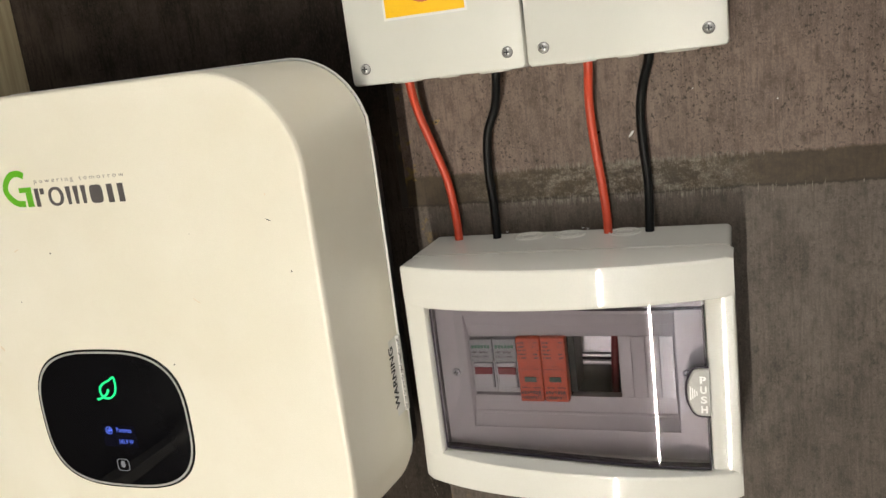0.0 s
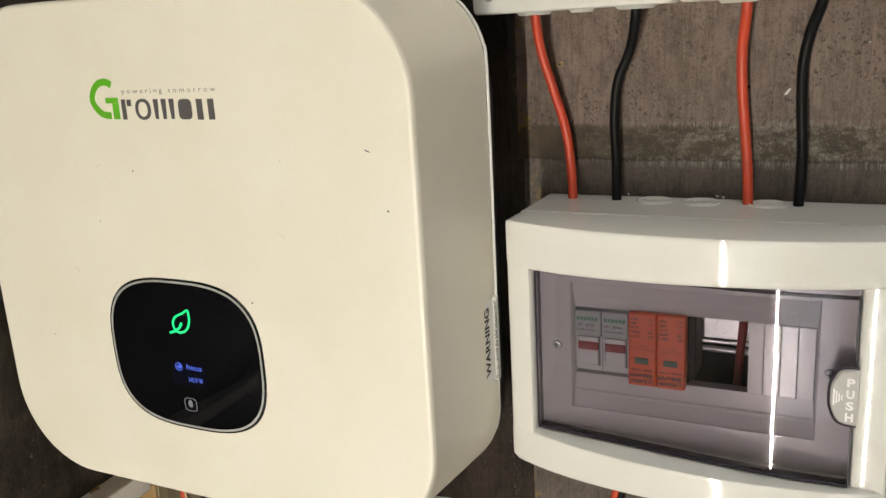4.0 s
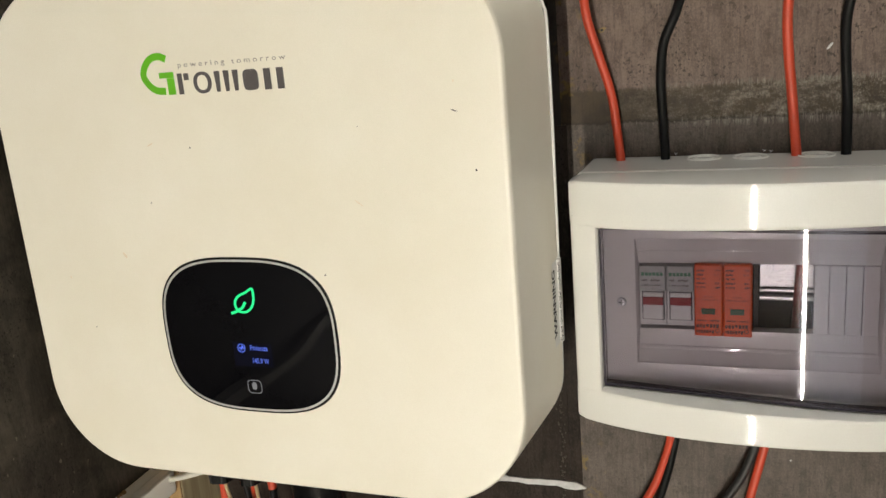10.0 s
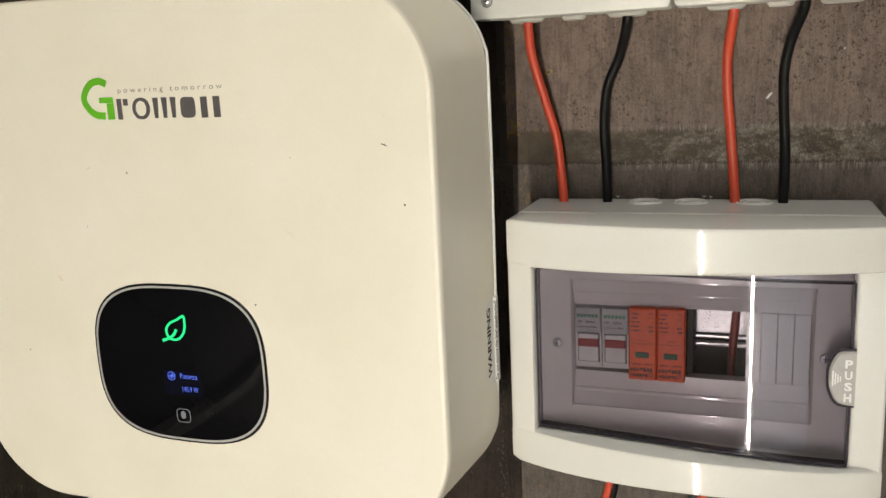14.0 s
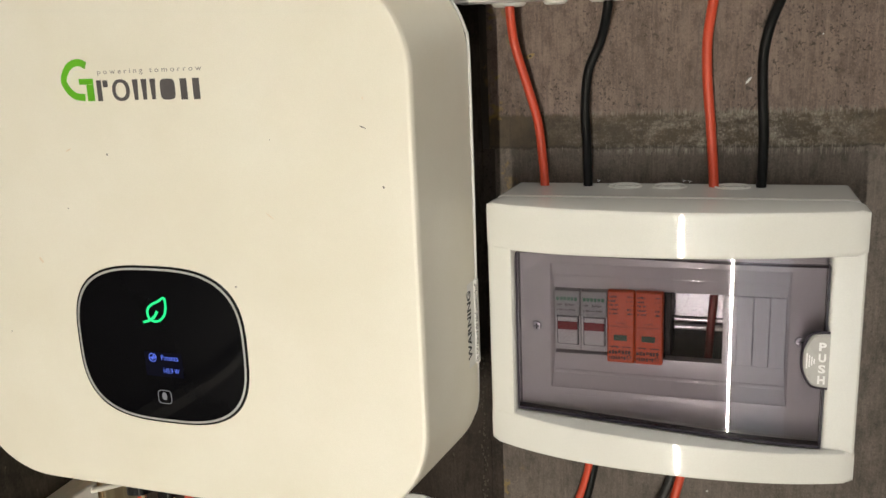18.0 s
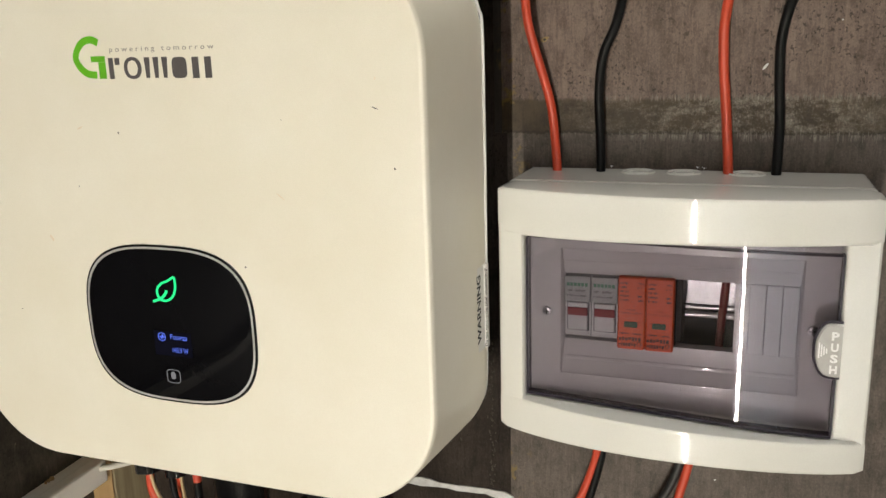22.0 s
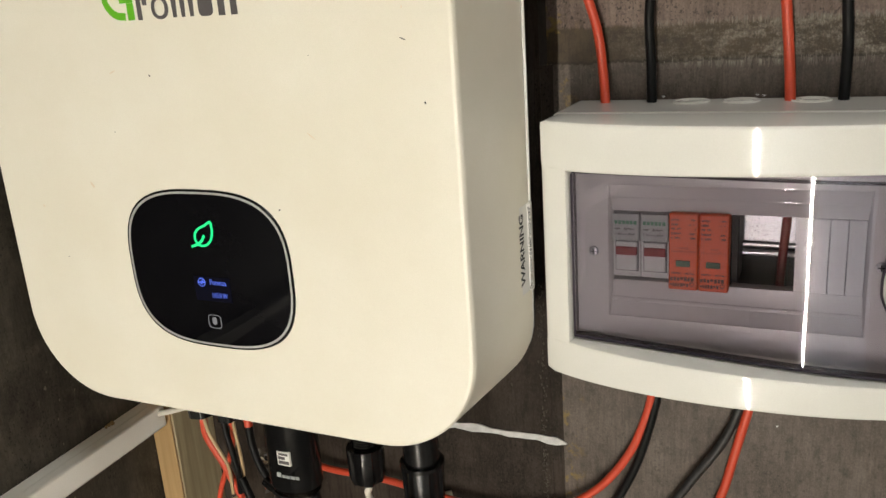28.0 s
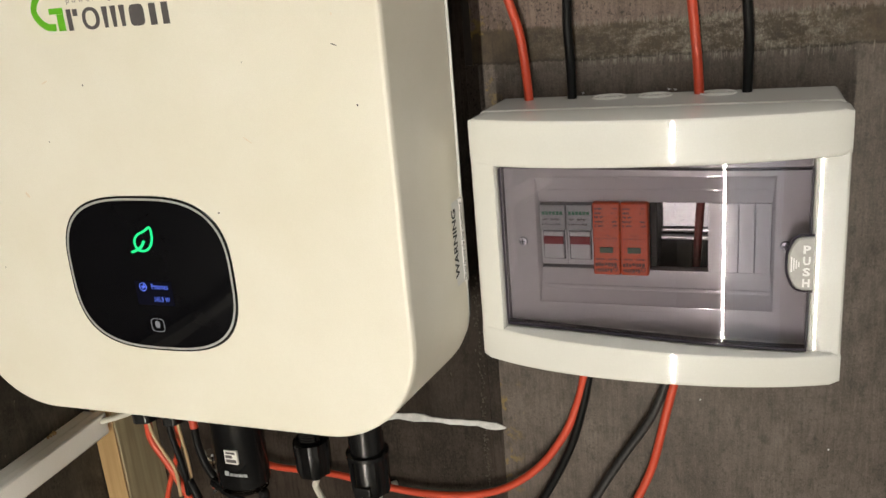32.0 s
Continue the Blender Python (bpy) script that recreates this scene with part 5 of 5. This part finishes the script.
cable([(-0.1190, 0.638, 1.19), (-0.1198, 0.642, 1.150), (-0.1236, Y, 1.1275), (-0.1368, Y, 1.0897), (-0.1622, Y, 1.0470), (-0.1868, Y, 1.0020), (-0.2025, Y, 0.9614), (-0.213, Y, 0.90), (-0.217, Y, 0.80)], R, BLACK_WORN, "scuffed black cable bending down the plywood wall")
cable([(-0.1135, 0.640, 1.19), (-0.1145, 0.643, 1.150), (-0.1178, Y, 1.1282), (-0.1272, Y, 1.0857), (-0.1380, Y, 1.0399), (-0.1568, Y, 0.9962), (-0.1765, Y, 0.9670), (-0.200, Y, 0.93), (-0.215, Y - 0.008, 0.86), (-0.215, Y - 0.008, 0.80)], R, RED, "red cable bending down the plywood wall")

cable([(-0.557, 0.550, 1.10), (-0.5580, 0.551, 1.088), (-0.5585, 0.553, 1.0720), (-0.5480, 0.556, 1.0470), (-0.5415, 0.561, 1.0200), (-0.5345, 0.567, 0.9925), (-0.5205, 0.572, 0.9700), (-0.4960, 0.578, 0.9580), (-0.4450, 0.592, 0.9500), (-0.3960, 0.602, 0.9640), (-0.3690, 0.606, 0.9615), (-0.346, 0.608, 0.950), (-0.32, 0.612, 0.92), (-0.31, 0.615, 0.86)], 0.0036, RED, "thick red cable curving under the inverter")
wrap = thing("tape_wrap", (-0.531, 0.568, 0.975), "torn masking tape wrapped round the red cable", "tape")
part("tape", sweep([(-0.5400, 0.5625, 1.0080), (-0.5340, 0.5673, 0.9915), (-0.5255, 0.5703, 0.9770)], 0.0047, 10, 4), TAPE, wrap)
part("tape_end", plate([(-0.5290, 0.9800), (-0.5215, 0.9720), (-0.5170, 0.9560), (-0.5215, 0.9625), (-0.5225, 0.9585), (-0.5270, 0.9700)], 0.5655, 0.5660), TAPE, wrap, "loose torn end")
cable([(-0.5290, 0.552, 1.105), (-0.5310, 0.555, 1.085), (-0.5420, 0.566, 1.065), (-0.5530, 0.573, 1.046), (-0.5640, 0.575, 1.024), (-0.5725, 0.575, 1.005), (-0.5815, 0.5755, 0.9787), (-0.586, 0.576, 0.968)], 0.0024, RED, "thin red wire running to a clear connector", "wire", "wire")
cable([(-0.5245, 0.549, 1.105), (-0.5240, 0.550, 1.083), (-0.5245, 0.553, 1.058), (-0.5310, 0.560, 1.030), (-0.5450, 0.567, 1.008), (-0.5650, 0.572, 0.992), (-0.579, 0.575, 0.976), (-0.584, 0.576, 0.966)], 0.0015, TAN_CABLE, "thin tan wire from the cable plug", "wire", "wire")
cable([(-0.5340, 0.549, 1.10), (-0.5330, 0.549, 1.083), (-0.5300, 0.550, 1.060), (-0.5290, 0.552, 1.040), (-0.5330, 0.556, 1.020)], 0.0028, BLACK_CABLE, "black wire from the cable plug", "wire", "wire")
cable([(-0.5530, 0.546, 1.10), (-0.5500, 0.546, 1.083), (-0.5455, 0.549, 1.066), (-0.5400, 0.553, 1.045), (-0.5440, 0.558, 1.015)], 0.0016, TAN_CABLE, "thin tan wire beside the red cable", "wire", "wire")
cable([(-0.5395, 0.563, 1.002), (-0.5480, 0.566, 0.995), (-0.5620, 0.571, 0.986), (-0.5780, 0.575, 0.974), (-0.585, 0.576, 0.964)], 0.0024, RED, "short red wire into the clear connector", "wire", "wire")
con = thing("wire_connector", (-0.592, 0.577, 0.955), "clear plastic wire connector with a brass clamp", "connector")
part("clear_shell", sweep([(-0.5815, 0.5755, 0.9800), (-0.5880, 0.5765, 0.9660), (-0.5970, 0.578, 0.9490)], 0.0068, 10, 3, flat=0.7), CLEAR, con, "clear plastic shell")
part("clamp", sweep([(-0.5862, 0.5760, 0.9690), (-0.5935, 0.5765, 0.9535)], 0.0046, 8, 2), BRASS, con, "brass clamp")
part("screw", disc((-0.6000, 0.5740, 0.9450), (-0.3, -1, 0.2), 0.0036, 0.003, 14), STEEL, con)
part("screw", disc((-0.6110, 0.5740, 0.9560), (-0.6, -1, 0.3), 0.0030, 0.003, 14), STEEL, con)
part("clear_shell", sweep([(-0.5980, 0.5770, 0.9470), (-0.6080, 0.5770, 0.9530), (-0.6180, 0.5770, 0.9540)], 0.0036, 8, 3), CLEAR, con)
cable([(-0.5090, 0.549, 1.150), (-0.5085, 0.549, 1.120), (-0.5075, 0.549, 1.093)], 0.0036, RED, "short red sleeve under the inverter", "sleeve", "sleeve")
cable([(-0.5075, 0.549, 1.094), (-0.5078, 0.550, 1.075), (-0.5040, 0.551, 1.056), (-0.4960, 0.553, 1.040), (-0.482, 0.554, 1.033), (-0.466, 0.553, 1.033)], 0.0034, BLACK_CABLE, "black lead bending under the data stick", "lead", "cable")
cable([(-0.5200, 0.545, 1.043), (-0.5130, 0.543, 1.030), (-0.5033, 0.542, 1.0074), (-0.4910, 0.542, 0.982), (-0.4790, 0.543, 0.958), (-0.466, 0.546, 0.92)], 0.0036, BLACK_CABLE, "black cable hanging below the inverter")
tie = thing("cable_tie_ring", (-0.462, 0.553, 1.03), "black rubber ring hanging under the data stick", "ring")
part("ring", sweep([(-0.495, 0.5460, 1.0440), (-0.482, 0.5420, 1.0410), (-0.470, 0.5400, 1.0360), (-0.4620, 0.5400, 1.0290), (-0.4540, 0.5400, 1.0275), (-0.4470, 0.5420, 1.0310), (-0.4450, 0.5450, 1.0390), (-0.4520, 0.5480, 1.0440)], 0.0046, 12, 5), BLACK, tie)
cable([(-0.4500, 0.545, 1.030), (-0.4480, 0.548, 1.016), (-0.4400, 0.551, 0.9974), (-0.4184, 0.553, 0.9730), (-0.400, 0.556, 0.94), (-0.39, 0.56, 0.90)], 0.0026, BLACK_CABLE, "thin black cable hanging from the rubber ring")
cable([(-0.3880, 0.5375, 1.080), (-0.3885, 0.5380, 1.064), (-0.3930, 0.5430, 1.0551), (-0.3944, 0.5540, 1.0347), (-0.3949, 0.5710, 1.0124), (-0.3950, 0.5920, 0.9943), (-0.3909, 0.6130, 0.9865), (-0.3866, 0.6340, 0.9851), (-0.3800, 0.6505, 0.9890), (-0.3750, 0.6560, 0.9895)], 0.0026, WHITE_CABLE, "white cable looping from the gland to the wall")
cable([(-0.652, 0.588, 1.0610), (-0.640, 0.586, 1.0660), (-0.6150, 0.578, 1.0770), (-0.5900, 0.568, 1.0900), (-0.572, 0.560, 1.1050), (-0.565, 0.556, 1.130), (-0.563, 0.555, 1.150)], 0.0028, WHITE_CABLE, "white cable coming out of the trunking")

# crumpled clear film hanging among the wires
random.seed(31)
film_thing = thing("clear_film", (-0.500, 0.560, 1.03), "crumpled scrap of clear plastic film among the wires", "plastic film")
rings = []
for i in range(9):
    rings.append([(-0.512 + 0.0030 * i + random.uniform(-0.0012, 0.0012), 0.564 + random.uniform(-0.005, 0.005), 1.062 - 0.0065 * j + 0.002 * math.sin(i) + random.uniform(-0.0015, 0.0015)) for j in range(10)])
part("film", loft(bmesh.new(), rings, closed=False, cap=False), CLEAR, film_thing)
